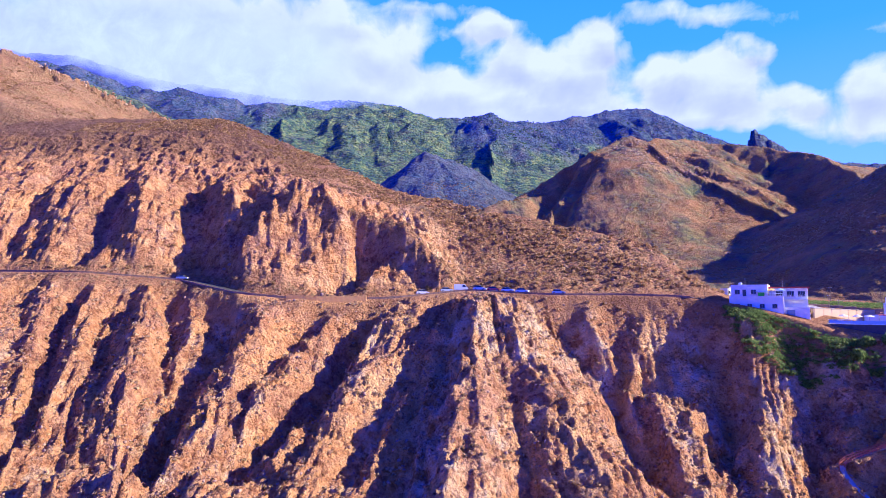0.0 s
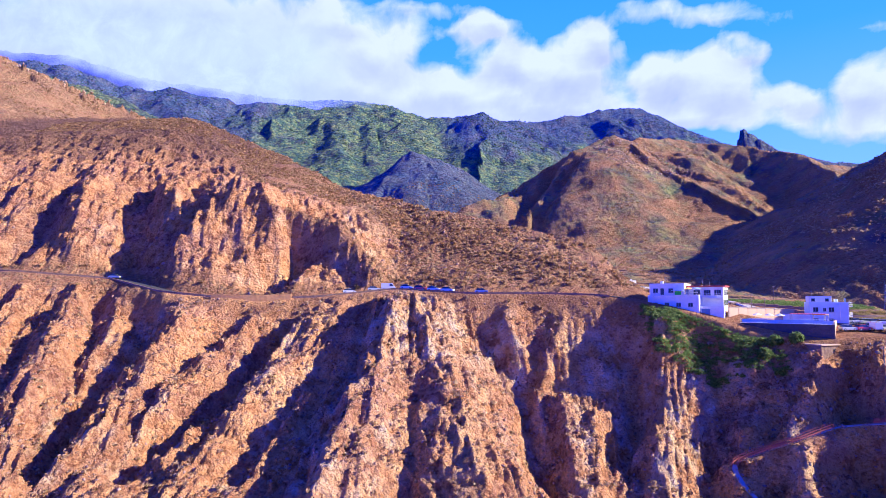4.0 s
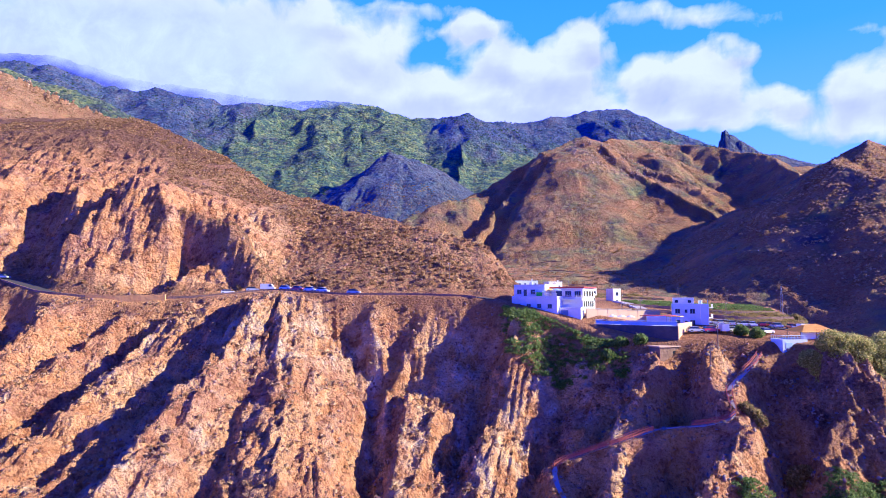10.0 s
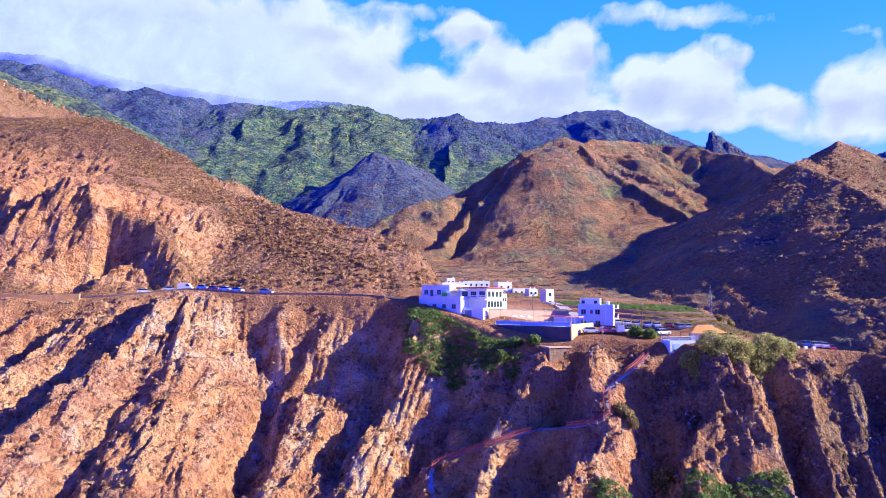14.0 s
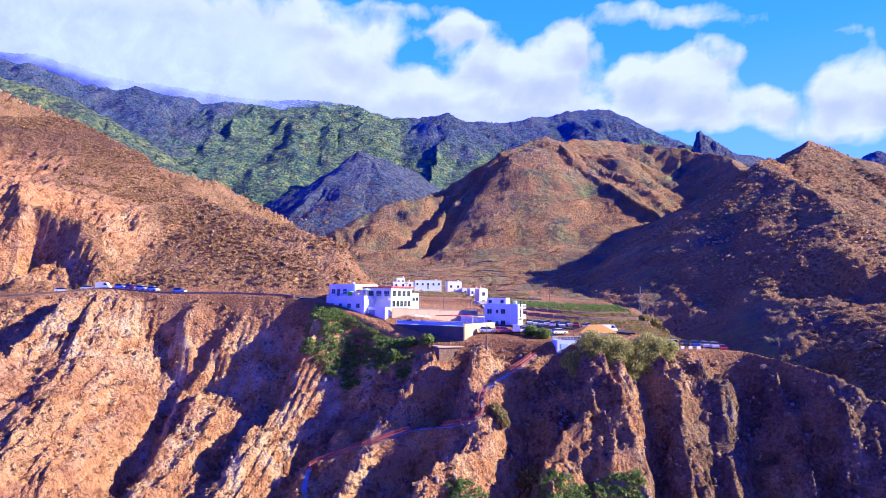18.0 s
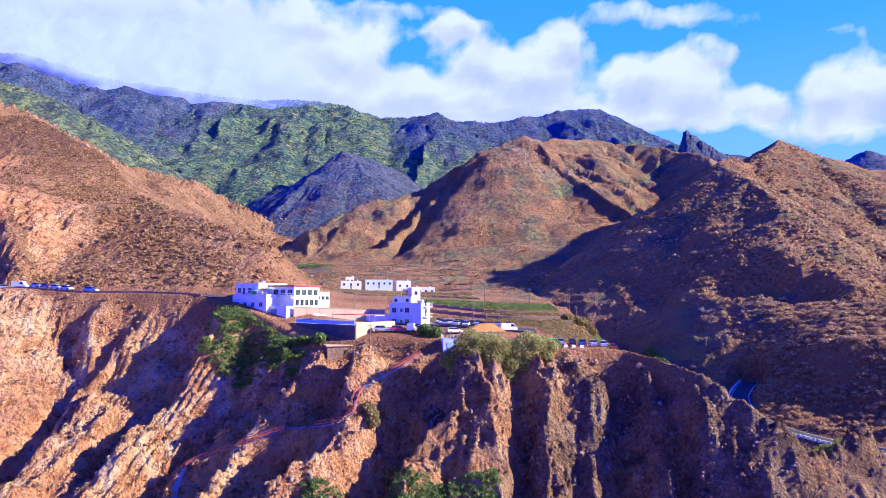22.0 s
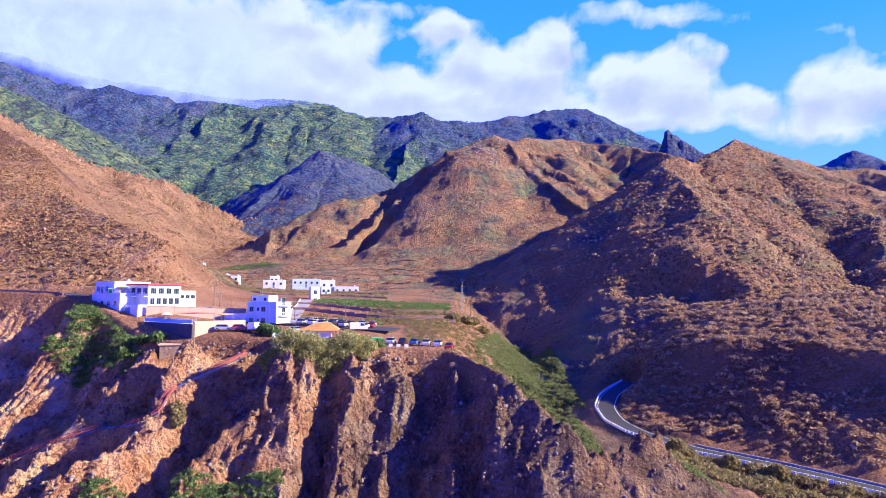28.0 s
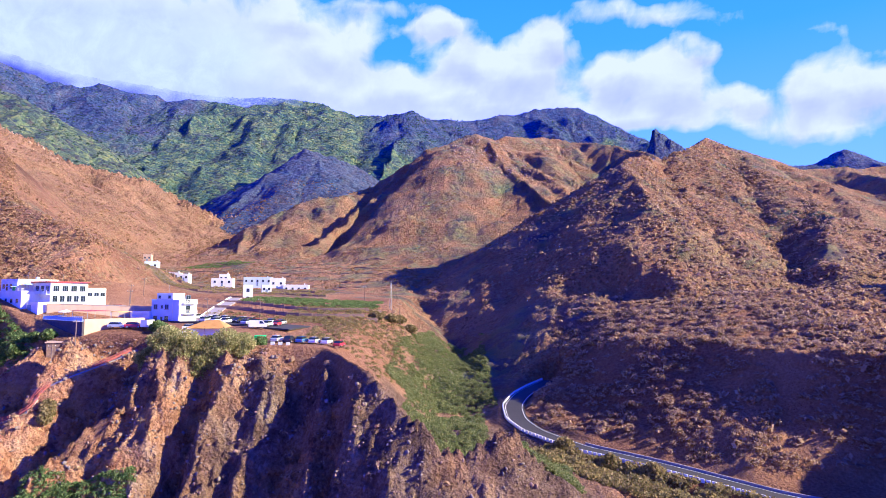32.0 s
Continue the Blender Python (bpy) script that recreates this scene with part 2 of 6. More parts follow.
CUTS_EAST = [
    (7, 10, 6, [(31, 182), (34, 170), (41, 162), (44, 149), (46, 128)]), (4, 5, 5, [(50, 178), (46, 162)]), (4, 5, 4, [(50, 160), (46, 139)]), (3.5, 6, 6, [(68, 168), (69, 155), (64, 135)]),
    (3, 8, 7, [(90, 158), (88, 148), (81, 130)]), (6, 8, 7, [(117, 147), (113, 137), (106, 122)]), (6, 7, 6, [(127, 146), (128, 136), (127, 124), (124, 110)]), (5, 4, 4, [(151, 134), (153, 125), (151, 110)]),
    (5, 4, 6, [(170, 131), (171, 124), (169, 110)]), (3.5, 3, 3, [(180, 126), (179, 119), (177, 108)]),
]
# the same above the road: edges of the cut faces and the hollows between them
RIBS_HIGH = [(5, 6, 10, [(-46, 232), (-44, 220), (-36, 212), (-31, 203)]), (6, 6, 14, [(-56, 226), (-62, 218), (-66, 207), (-71, 199)]), (5, 10, 18, [(-125, 262), (-117, 232), (-112, 216), (-100, 204)]),
             (3, 7, 9, [(-150, 262), (-146, 232), (-138, 210)]), (3, 6, 8, [(-94, 262), (-88, 240)]), (3, 6, 8, [(-74, 262), (-68, 240)])]
CUTS_HIGH = [(19, 13, 8, [(-27, 224), (-23, 215), (-26, 205), (-31, 198)]), (8, 22, 8, [(-108, 270), (-94, 236), (-88, 220), (-82, 206)]), (4, 7, 6, [(-84, 262), (-76, 244), (-72, 232)]),
             (4, 8, 6, [(-66, 262), (-56, 244), (-52, 236)]), (5, 9, 7, [(-146, 280), (-131, 240), (-127, 214)]), (5, 9, 7, [(-178, 280), (-164, 240), (-156, 214)])]
SPUR = [(-44, 219, 133), (-14, 210, 126), (-3, 203, 115.5), (5, 196.5, 105)]
# ravines and creases of the hills behind
CUTS_HILL = [(20, 48, 20, [(158, 722), (108, 640), (68, 548)]), (11, 22, 12, [(174, 692), (124, 606), (92, 526)]), (11, 60, 45, [(286, 765), (269, 690), (257, 620), (251, 550)]),
             (4, 12, 9, [(352, 430), (330, 350), (326, 300), (318, 250)]), (4, 12, 12, [(420, 470), (378, 345), (350, 262), (330, 215)]), (5, 14, 14, [(470, 500), (440, 400), (415, 330)])]
# lines that the small flutes follow: x at y = 190, 150 and 110
GUIDES = [(-402, -390, -375), (-102, -90, -75), (-88, -73, -60), (-64, -58, -55), (-34, -44, -48), (-16, -31, -43), (0, -18, -28), (9, 6, 0), (14, 23, 29), (31, 42, 46), (58, 55, 50),
          (85, 76, 64), (96, 88, 74), (118, 103, 86), (126, 116, 102), (135, 131, 128), (156, 155, 155), (184, 182, 180), (620, 620, 620)]

TX = np.arange(-520.0, 621.0, 1.0)


def table(line, column):
    a = np.array(line, float)
    v = np.interp(TX, a[:, 0], a[:, column])
    k = np.hanning(9)
    return np.convolve(np.pad(v, 4, mode="edge"), k / k.sum(), "valid")


TABLES = [(table(l, 1), table(l, 2)) for l in LINES]


def ridge_height(x, y, stations, slope):
    """Height of a ridge's sides, the distance from its crest and the place along it."""
    best = np.full(x.shape, -1e4, np.float32)
    far, along, run = np.zeros_like(best), np.zeros_like(best), 0.0
    for (x0, y0, z0), (x1, y1, z1) in zip(stations, stations[1:]):
        dx, dy = x1 - x0, y1 - y0
        size = math.hypot(dx, dy)
        k = ((x - x0) * dx + (y - y0) * dy) / (size * size)
        kc = np.clip(k, 0, 1)
        d = np.hypot(x - x0 - kc * dx, y - y0 - kc * dy)
        r = z0 + (z1 - z0) * kc - slope * d
        won = r > best
        best = np.where(won, r, best)
        far = np.where(won, d, far)
        along = np.where(won, run + np.clip(k, -0.6, 1.6) * size, along)
        run += size
    return best, far, along


def tents(x, y, lines, waver):
    """The highest of many sharp-edged folds that follow lines in plan."""
    out = np.zeros_like(x)
    for tall, west, east, line in lines:
        a = np.array(sorted(line, key=lambda q: q[1]), float)
        near = (y > a[0, 1] - 12) & (y < a[-1, 1] + 8) & (x > a[:, 0].min() - west - 9) & (x < a[:, 0].max() + east + 9)
        if not near.any():
            continue
        xs, ys = x[near], y[near]
        g = xs - np.interp(ys, a[:, 1], a[:, 0]) + waver[near]
        k = np.clip(1 - np.abs(g) / np.where(g > 0, east, west), 0, 1)
        out[near] = np.maximum(out[near], tall * k * smooth(a[0, 1] - 12, a[0, 1], ys) * (1 - smooth(a[-1, 1], a[-1, 1] + 8, ys)))
    return out


def flute_line(x, y):
    """A coordinate across the flutes, bent to run along the ribs."""
    out = np.array(x, np.float32)
    row = np.clip((190 - y) / 40, 0, 2)
    lines = [np.where(row < 1, a + (b - a) * row, b + (c - b) * (row - 1)) for a, b, c in GUIDES]
    for (_, s0, _), (_, s1, _), x0, x1 in zip(GUIDES, GUIDES[1:], lines, lines[1:]):
        k = (x - x0) / np.maximum(x1 - x0, 2)
        out = np.where((k >= 0) & (k < 1), s0 + (s1 - s0) * k, out)
    return out


def land(x, y, fine=True):
    """Height of the ground, with masks: bare rock, green cover, distance along the cliff ribs."""
    x, y = np.asarray(x, np.float32), np.asarray(y, np.float32)
    ys = [np.interp(x, TX, t[0]) for t in TABLES]
    zs = [np.interp(x, TX, t[1]) for t in TABLES]
    z = np.where(y < ys[0], zs[0] - (ys[0] - y) * 0.35, zs[0])
    z = np.maximum(z, 4)
    for i in range(len(LINES) - 1):
        k = np.clip((y - ys[i]) / (ys[i + 1] - ys[i]), 0, 1)
        z = np.where(y > ys[i], zs[i] + (zs[i + 1] - zs[i]) * k, z)
    va = np.array(VALLEY, float)
    floor_z = np.interp(y, va[:, 0], va[:, 1])
    z = np.where(y > ys[7], zs[7] + (np.maximum(floor_z, zs[7]) - zs[7]) * smooth(0, 120, y - ys[7]), z)
    on_shelf = smooth(-1.5, 0.5, y - ys[3]) * (1 - smooth(-0.5, 1.5, y - ys[4]))
    flat = on_shelf * (1 - smooth(184, 192, x))
    yard = smooth(84, 92, x) * (1 - smooth(172, 182, x)) * smooth(0, 2, y - ys[3]) * (1 - smooth(250, 330, y))
    road2 = smooth(208, 214, x) * smooth(-1, 1, y - ys[4]) * (1 - smooth(0, 3, y - ys[5]))
    calm = np.clip(flat + yard + road2, 0, 1)
    # ribs and channels run down the cliff below the road
    s = flute_line(x, y)
    wob = fbm(x / 30, y / 40, 3, 11) * 3.6 + fbm(x / 7, y / 12, 3, 13) * 0.7
    waver = fbm(x / 14, y / 11, 3, 19) * 1.7
    drop = np.clip(ys[3] - y, 0, 200)
    front = smooth(0, 8, drop)
    deep = smooth(82, 104, y)
    shoulder = smooth(180, 186, x) * (1 - smooth(214, 222, x)) * smooth(-4, 1, y - ys[3]) * (1 - smooth(0, 8, y - ys[4]))
    left = 1 - smooth(68, 84, x)
    lump = fbm(x / 22, y / 16, 3, 15) * 1.8
    stretch = 0.45 + 0.75 * smooth(-0.35, 0.45, fbm(x / 28, y / 22, 2, 17))
    fold = tents(x, y, RIBS_WEST, waver) - tents(x, y, CUTS_WEST, waver * 1.2) + tents(x, y, RIBS_EAST, waver) - tents(x, y, CUTS_EAST, waver)
    flutes = (ridged(s / 9.5 + wob * .06, y / 60, 2, 21) - 0.6) * 2.4 + (ridged(s / 4.2 + wob * .14, y / 30, 3, 31) - 0.55) * 1.7 * stretch
    z = z + deep * smooth(0, 11, drop) * left * (fold + lump + flutes * (0.5 + 0.5 * smooth(0, 30, drop)))
    flutes_r = (ridged(s / 8 + wob * .22, y / 14, 3, 51) - 0.55) * 2.6
    z = z + np.maximum(smooth(0, 7, drop), 0.6 * shoulder) * deep * (1 - left) * (fold + flutes_r + lump * 0.6 - 0.6) * (1 - 0.35 * smooth(200, 226, x))
    z = np.where(drop > 0, np.minimum(z, zs[3] + 0.3 - 0.15 * drop), z)
    # cut faces above the road
    above = smooth(0, 8, y - ys[4]) * (1 - smooth(10, 55, y - ys[5] - 90 * (1 - smooth(-120, -50, x)))) * (1 - smooth(-5, 20, x))
    high = tents(x, y, RIBS_HIGH, waver) - tents(x, y, CUTS_HIGH, waver)
    z = z + smooth(0, 10, y - ys[4]) * high + above * (lump * 0.8 + (ridged((x + 0.45 * y) / 12 + wob * .06, y / 50, 3, 61) - 0.6) * 3 + (ridged((x + 0.35 * y) / 5 + wob * .15, y / 24, 3, 65) - 0.55) * 1.6)
    # the three-cornered spur that comes down to the road
    r, _, _ = ridge_height(x + waver, y, SPUR, 0.95)
    west = np.interp(y, (186, 200, 210, 216), (8, -3, -14, -40)) - x
    r = r - 1.0 * np.clip(west, 0, 30) * smooth(-2, 4, west)
    won = (r > z) & (y > ys[4] + 1)
    above = np.where(won, 1.0 * smooth(-3, 3, west), above)
    z = np.where(won, r + (ridged(x / 4 + wob * .2, y / 9, 3, 67) - 0.55) * 1.6 * smooth(0, 3, r - z), z)
    # hills, with spurs and gullies that run down from their crests
    far_k = smooth(250, 1200, y)
    wx = x + fbm(x / 70, y / 70, 3, 71) * (4 + 9 * far_k)
    wy = y + fbm(x / 70, y / 70, 3, 75) * (4 + 9 * far_k)
    owner = np.zeros(x.shape, np.int32)
    for i, (name, slope, stations) in enumerate(HILLS):
        r, d, u = ridge_height(wx, wy, stations, slope)
        if name in ("far_ridge", "east_ridge"):
            r = r + 12
        near = r > z - 45
        if not near.any():
            continue
        scale, big_k, small_k = (120.0, 0.20, 0.03) if "far" in name or "east" in name else (75.0, 0.30, 0.06) if name in ("green_hill", "cone_hill", "tooth_ridge") else (38.0, 0.26, 0.08)
        if "right" in name:
            big_k = 0.08
        if name == "cone_hill":
            big_k = 0.10
        un, dn = u[near], d[near]
        if name == "rear_hill":
            r[near] += np.clip(ridged(un / 9, dn / 14, 3, 141) - 0.55, 0, 1) * 13 * (1 - smooth(6, 26, dn))
        un = un + fbm(un / 50, dn / 70, 2, 83 + i) * 10
        spur = (ridged(un / scale, dn / (scale * 4), 2, 81 + i, 0.45) - 0.68) * scale * big_k
        spur = spur + (ridged(un / (scale * .3), dn / (scale * .9), 3, 91 + i, 0.5) - 0.6) * scale * small_k
        r[near] += spur * smooth(0, scale * 1.3, dn)
        won = r > z
        owner = np.where(won, i + 1, owner)
        z = np.where(won, r, z) + np.exp(-np.minimum(np.abs(r - z), 60) / 5) * 1.2 * smooth(240, 320, y)
    z = z - tents(x, y, CUTS_HILL, waver * 2.5)
    z = z + (1 - calm) * fbm(x / 18, y / 18, 3, 101) * 1.0 * smooth(95, 120, y)
    rock = np.clip(front * 0.9 + above + shoulder, 0, 1) * (1 - calm)
    # tilted beds weather into ledges
    bed = z + 0.22 * x * left - 0.20 * x * (1 - left) + wob * 0.5
    z = z + rock * deep * (0.50 * np.sin(bed * (2 * np.pi / 5.2)) * (1 - 0.3 * left) + 0.26 * np.sin(bed * (2 * np.pi / 2.3) + 1.0))
    if fine:
        z = z + (1 - calm) * smooth(45, 92, y) * (fbm(x / 5.5, y / 5.5, 4, 111, 0.55) * (0.45 + 0.1 * rock) - np.abs(fbm(x / 2.6, y / 2.6, 3, 121, 0.6)) * (0.25 + 0.5 * rock) + (ridged(s / 2.9 + wob * .2, y / 26, 3, 125) - 0.55) * 1.5 * stretch * rock * deep + (ridged(x / 4.5 + wob * .1, y / 3.4, 3, 127, 0.55) - 0.55) * 2.6 * rock * deep * (1 - left)
                              + (ridged(s / 1.7 + wob * .3, y / 15, 2, 129) - 0.55) * (0.9 - 0.2 * (1 - left)) * rock * deep)
    # scooped hollows in the right hill
    for x0, y0, wx0, wy0, a in ((262, 244, 13, 10, 13), (271, 228, 11, 8, 9)):
        z = z - a * np.exp(-((x - x0) / np.where(x > x0, wx0 * 0.7, wx0 * 1.3)) ** 4 - ((y - y0) / wy0) ** 2)
    # the rock tooth on the far crest
    d = np.maximum(np.abs(x - 590) * np.where(x > 590, 0.5, 2.6), np.abs(y - 1140) * 0.9)
    z = np.maximum(z, 424 - d * 1.9 - np.abs(fbm(x / 22, y / 22, 3, 131)) * 9)
    z = bench(x, y, z, PATH_PLAN, 0.8, 4.0)
    z = bench(x, y, z, LOW_ROAD_PLAN, 3.2, 6.5)
    return z, rock, calm, drop, owner


# benches cut for the footpath and the lower road
PATH_PLAN = [(131, 139, 86.8), (129, 137, 85.4), (125.5, 134.5, 83.8), (122, 131.6, 82.2), (118.8, 129, 80.4), (118.2, 127, 78.9), (119.6, 124.8, 76.6), (117, 124.6, 75.4), (113, 126.4, 74), (108.5, 129, 73.2),
             (104.2, 130.4, 72.4), (100, 130, 71), (95.5, 129.4, 69.6), (90, 131, 67.4), (82.6, 131.6, 64.4), (83.6, 128.6, 62.8), (83, 126.4, 61.4), (85, 123.5, 59.6), (86, 119, 57)]
LOW_ROAD_PLAN = [(232, 196, 73.5), (226, 188, 72.5), (221.5, 181, 71.5), (218, 172, 70), (218, 163, 68.3), (221, 154, 67.3), (229.8, 143, 66), (239.7, 136, 65.3),
                 (248.3, 129, 64.6), (261, 119, 63.2), (280, 108, 62.4), (310, 98, 62)]


def bench(x, y, z, plan, flat, fade):
    """Ground drawn to the height of a way, flat near it and fading outwards."""
    a = np.array(plan, float)
    near = (x > a[:, 0].min() - 12) & (x < a[:, 0].max() + 12) & (y > a[:, 1].min() - 12) & (y < a[:, 1].max() + 12)
    if not near.any():
        return z
    xs, ys = x[near], y[near]
    best, level = np.full(xs.shape, 1e4), np.zeros(xs.shape)
    for (x0, y0, z0), (x1, y1, z1) in zip(plan, plan[1:]):
        k = np.clip(((xs - x0) * (x1 - x0) + (ys - y0) * (y1 - y0)) / ((x1 - x0) ** 2 + (y1 - y0) ** 2), 0, 1)
        d = np.hypot(xs - x0 - k * (x1 - x0), ys - y0 - k * (y1 - y0))
        won = d < best
        best, level = np.where(won, d, best), np.where(won, z0 + (z1 - z0) * k, level)
    w = 1 - smooth(flat, fade, best)
    z = z.copy()
    z[near] = z[near] * (1 - w) + level * w
    return z


def spaced(parts):
    out = [parts[0][0]]
    for end, step in parts[1:]:
        n = max(1, int(round((end - out[-1]) / step)))
        out += list(np.linspace(out[-1], end, n + 1)[1:])
    return np.array(out)


ROWS_Y = spaced([(-700, 1), (-100, 60), (40, 14), (95, 2.5), (200, 0.42), (330, 0.85), (560, 2.0), (900, 3.6), (1500, 7.0), (1800, 14)])
COLS = np.linspace(-1, 1, 1201)
gy, gu = np.meshgrid(ROWS_Y, COLS, indexing="ij")
half = 135 + 0.8 * np.clip(gy, 0, None) + np.clip(40 - gy, 0, None) * 0.8
gx = 100 + gu * half


def grid_mesh(name, x, y, z):
    rows, cols = x.shape
    me = bpy.data.meshes.new(name)
    n = rows * cols
    me.vertices.add(n)
    me.vertices.foreach_set("co", np.stack([x, y, z], -1).astype(np.float32).ravel())
    idx = np.arange(n, dtype=np.int32).reshape(rows, cols)
    quads = np.stack([idx[:-1, :-1], idx[:-1, 1:], idx[1:, 1:], idx[1:, :-1]], -1).reshape(-1, 4)
    me.loops.add(quads.size)
    me.loops.foreach_set("vertex_index", quads.ravel())
    me.polygons.add(len(quads))
    me.polygons.foreach_set("loop_start", np.arange(0, quads.size, 4, dtype=np.int32))
    me.polygons.foreach_set("use_smooth", np.ones(len(quads), bool))
    me.update(calc_edges=True)
    return me


def put_attribute(me, name, values):
    me.attributes.new(name, "FLOAT", "POINT").data.foreach_set("value", np.asarray(values, np.float32).ravel())


gz, g_rock, g_calm, g_drop, g_owner = land(gx, gy)
ground_mesh = grid_mesh("ground", gx, gy, gz)


# ---------------------------------------------------------------- materials
class Nodes:
    """Small helper to write node trees."""

    def __init__(self, name):
        self.m = bpy.data.materials.new(name)
        self.m.use_nodes = True
        self.t = self.m.node_tree
        self.b = self.t.nodes["Principled BSDF"]

    def add(self, kind, ins=()):
        n = self.t.nodes.new(kind)
        for k, v in dict(ins).items():
            self.put(n.inputs[k], v)
        return n

    def put(self, socket, v):
        if isinstance(v, bpy.types.NodeSocket):
            self.t.links.new(v, socket)
        else:
            socket.default_value = v

    def math(self, op, a, b=0.0, c=0.0, clamp=False):
        n = self.add("ShaderNodeMath", {0: a, 1: b, 2: c})
        n.operation, n.use_clamp = op, clamp
        return n.outputs[0]

    def noise(self, scale, detail=4, rough=0.55, vec=None, distort=0.0):
        n = self.add("ShaderNodeTexNoise", {"Scale": scale, "Detail": detail, "Roughness": rough, "Distortion": distort})
        if vec is not None:
            self.put(n.inputs["Vector"], vec)
        return n.outputs["Fac"]

    def ramp(self, fac, stops):
        n = self.add("ShaderNodeValToRGB", {0: fac})
        e = n.color_ramp.elements
        while len(e) < len(stops):
            e.new(0.5)
        for el, (p, c) in zip(e, stops):
            el.position, el.color = p, (*c, 1) if len(c) == 3 else c
        return n.outputs[0]

    def mix(self, fac, a, b, blend="MIX"):
        n = self.add("ShaderNodeMix")
        n.data_type, n.blend_type = "RGBA", blend
        self.put(n.inputs[0], fac)
        self.put(n.inputs[6], a)
        self.put(n.inputs[7], b)
        return n.outputs[2]

    def attr(self, name):
        n = self.add("ShaderNodeAttribute")
        n.attribute_name = name
        return n.outputs["Fac"]

    def coords(self):
        return self.add("ShaderNodeTexCoord").outputs["Object"]

    def bump(self, height, strength, distance=0.1):
        n = self.add("ShaderNodeBump", {"Height": height, "Strength": strength, "Distance": distance})
        self.put(self.b.inputs["Normal"], n.outputs[0])


def rgb(r, g, b):
    return (r, g, b, 1.0)


def steepness(x, y, z):
    """Tangent of the slope on the ground's grid."""
    zy = np.gradient(z, axis=0) / np.gradient(y, axis=0)
    dx = np.gradient(x, axis=1)
    return np.hypot(zy, np.gradient(z, axis=1) / dx)


g_slope = steepness(gx, gy, gz)
big = fbm(gx / 60, gy / 60, 3, 201)
med = fbm(gx / 17, gy / 17, 4, 205)
# leaf cover: far mountains are wooded, the near hills are dry with scattered green
GREENNESS = {"far_ridge": 1.0, "far_spur": 1.0, "green_hill": 0.8, "cone_hill": 0.9, "tooth_ridge": 0.8, "east_ridge": 0.9, "mid_hill": 0.3, "mid_spur": 0.3, "back_spur": 0.4, "right_hill": 0.28, "right_spur": 0.2}
hill_green = np.array([0.0] + [GREENNESS.get(h[0], 0.12) for h in HILLS])[g_owner]
g_green = np.clip(hill_green + (0.45 * big + 0.5 * med) * (hill_green > 0.15) * (1.2 - hill_green), 0, 1)
g_green = np.where(hill_green > 0.7, np.maximum(g_green, 0.93), g_green * 0.9)
valley_floor = smooth(235, 260, gy) * (1 - smooth(480, 560, gy)) * (g_owner == 0) * smooth(-30, 20, gx)
g_green = np.clip(g_green + valley_floor * smooth(-0.2, 0.4, med) * 0.6, 0, 1)
gully_green = np.exp(-((gx - 206) / 16) ** 2 - ((gy - 205) / 30) ** 2)
g_green = np.clip(g_green + 0.8 * gully_green, 0, 1) 
# dry brush on the slopes above the road, bare rock on the cliffs
g_dry = (1 - g_rock) * (1 - g_calm) * smooth(170, 200, gy) * (1 - g_green)
s_fan = flute_line(gx, gy)
streak = fbm(s_fan / 9, gy / 50, 3, 211) + 0.5 * fbm(gx / 8, gy / 8, 3, 215)
g_pale = smooth(0.15, 0.8, streak) * np.clip(g_rock, 0, 1) * (1 - 0.6 * smooth(185, 200, gy))
g_pale = np.clip(g_pale + 0.9 * np.exp(-((gx + 36) / 12) ** 2 - ((gy - 194) / 6) ** 2) + 0.7 * np.exp(-((gx - 56) / 17) ** 2 - ((gy - 148) / 16) ** 2) * smooth(-0.4, 0.3, streak) + 0.9 * np.exp(-((gx - 20) / 15) ** 2 - ((gy - 162 - 2 * med) / 3.5) ** 2) + 0.8 * np.exp(-((gx - 259) / 9) ** 2 - ((gy - 232) / 8) ** 2), 0, 1)
white_band = np.exp(-((gz - 88 + 0.22 * (gx - 10) + 1.5 * med) / 1.8) ** 2) * smooth(4, 10, gx) * (1 - smooth(36, 46, gx)) + np.exp(-((gx - 1 - 0.22 * (gy - 150)) / 4.5) ** 2) * smooth(128, 136, gy) * (1 - smooth(166, 174, gy))
white_band = white_band + 0.8 * np.exp(-((gx + 20 - 0.5 * (gy - 152)) / 4) ** 2 - ((gy - 150) / 8) ** 2) + 0.8 * np.exp(-((gx - 62) / 9) ** 2 - ((gy - 160) / 8) ** 2)
g_pale = np.clip(g_pale + 0.9 * white_band * g_rock, 0, 1)
g_umber = smooth(-0.1, 0.6, fbm(s_fan / 6, gy / 40, 4, 221)) * np.clip(g_rock, 0, 1)
g_pale = np.clip(g_pale + 0.36 * smooth(-22, -8, gx) * (1 - smooth(110, 135, gx)) * smooth(-0.3, 0.4, streak + 0.3 * med) * g_rock, 0, 1)
g_umber = np.clip(g_umber * (1 - 0.5 * smooth(-22, -8, gx) * (1 - smooth(110, 135, gx))) + 0.55 * (1 - smooth(-95, -40, gx)) * g_rock * smooth(-0.5, 0.3, med), 0, 1)
# dark basalt of the east cliff, darkened further by painted shade
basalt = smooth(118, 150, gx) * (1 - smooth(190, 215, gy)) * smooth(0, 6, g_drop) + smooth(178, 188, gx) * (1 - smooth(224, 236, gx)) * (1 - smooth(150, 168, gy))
g_basalt_shade = np.clip(basalt, 0, 1) * np.clip(0.65 + 0.35 * smooth(160, 180, gx) + 0.6 * med, 0, 1)
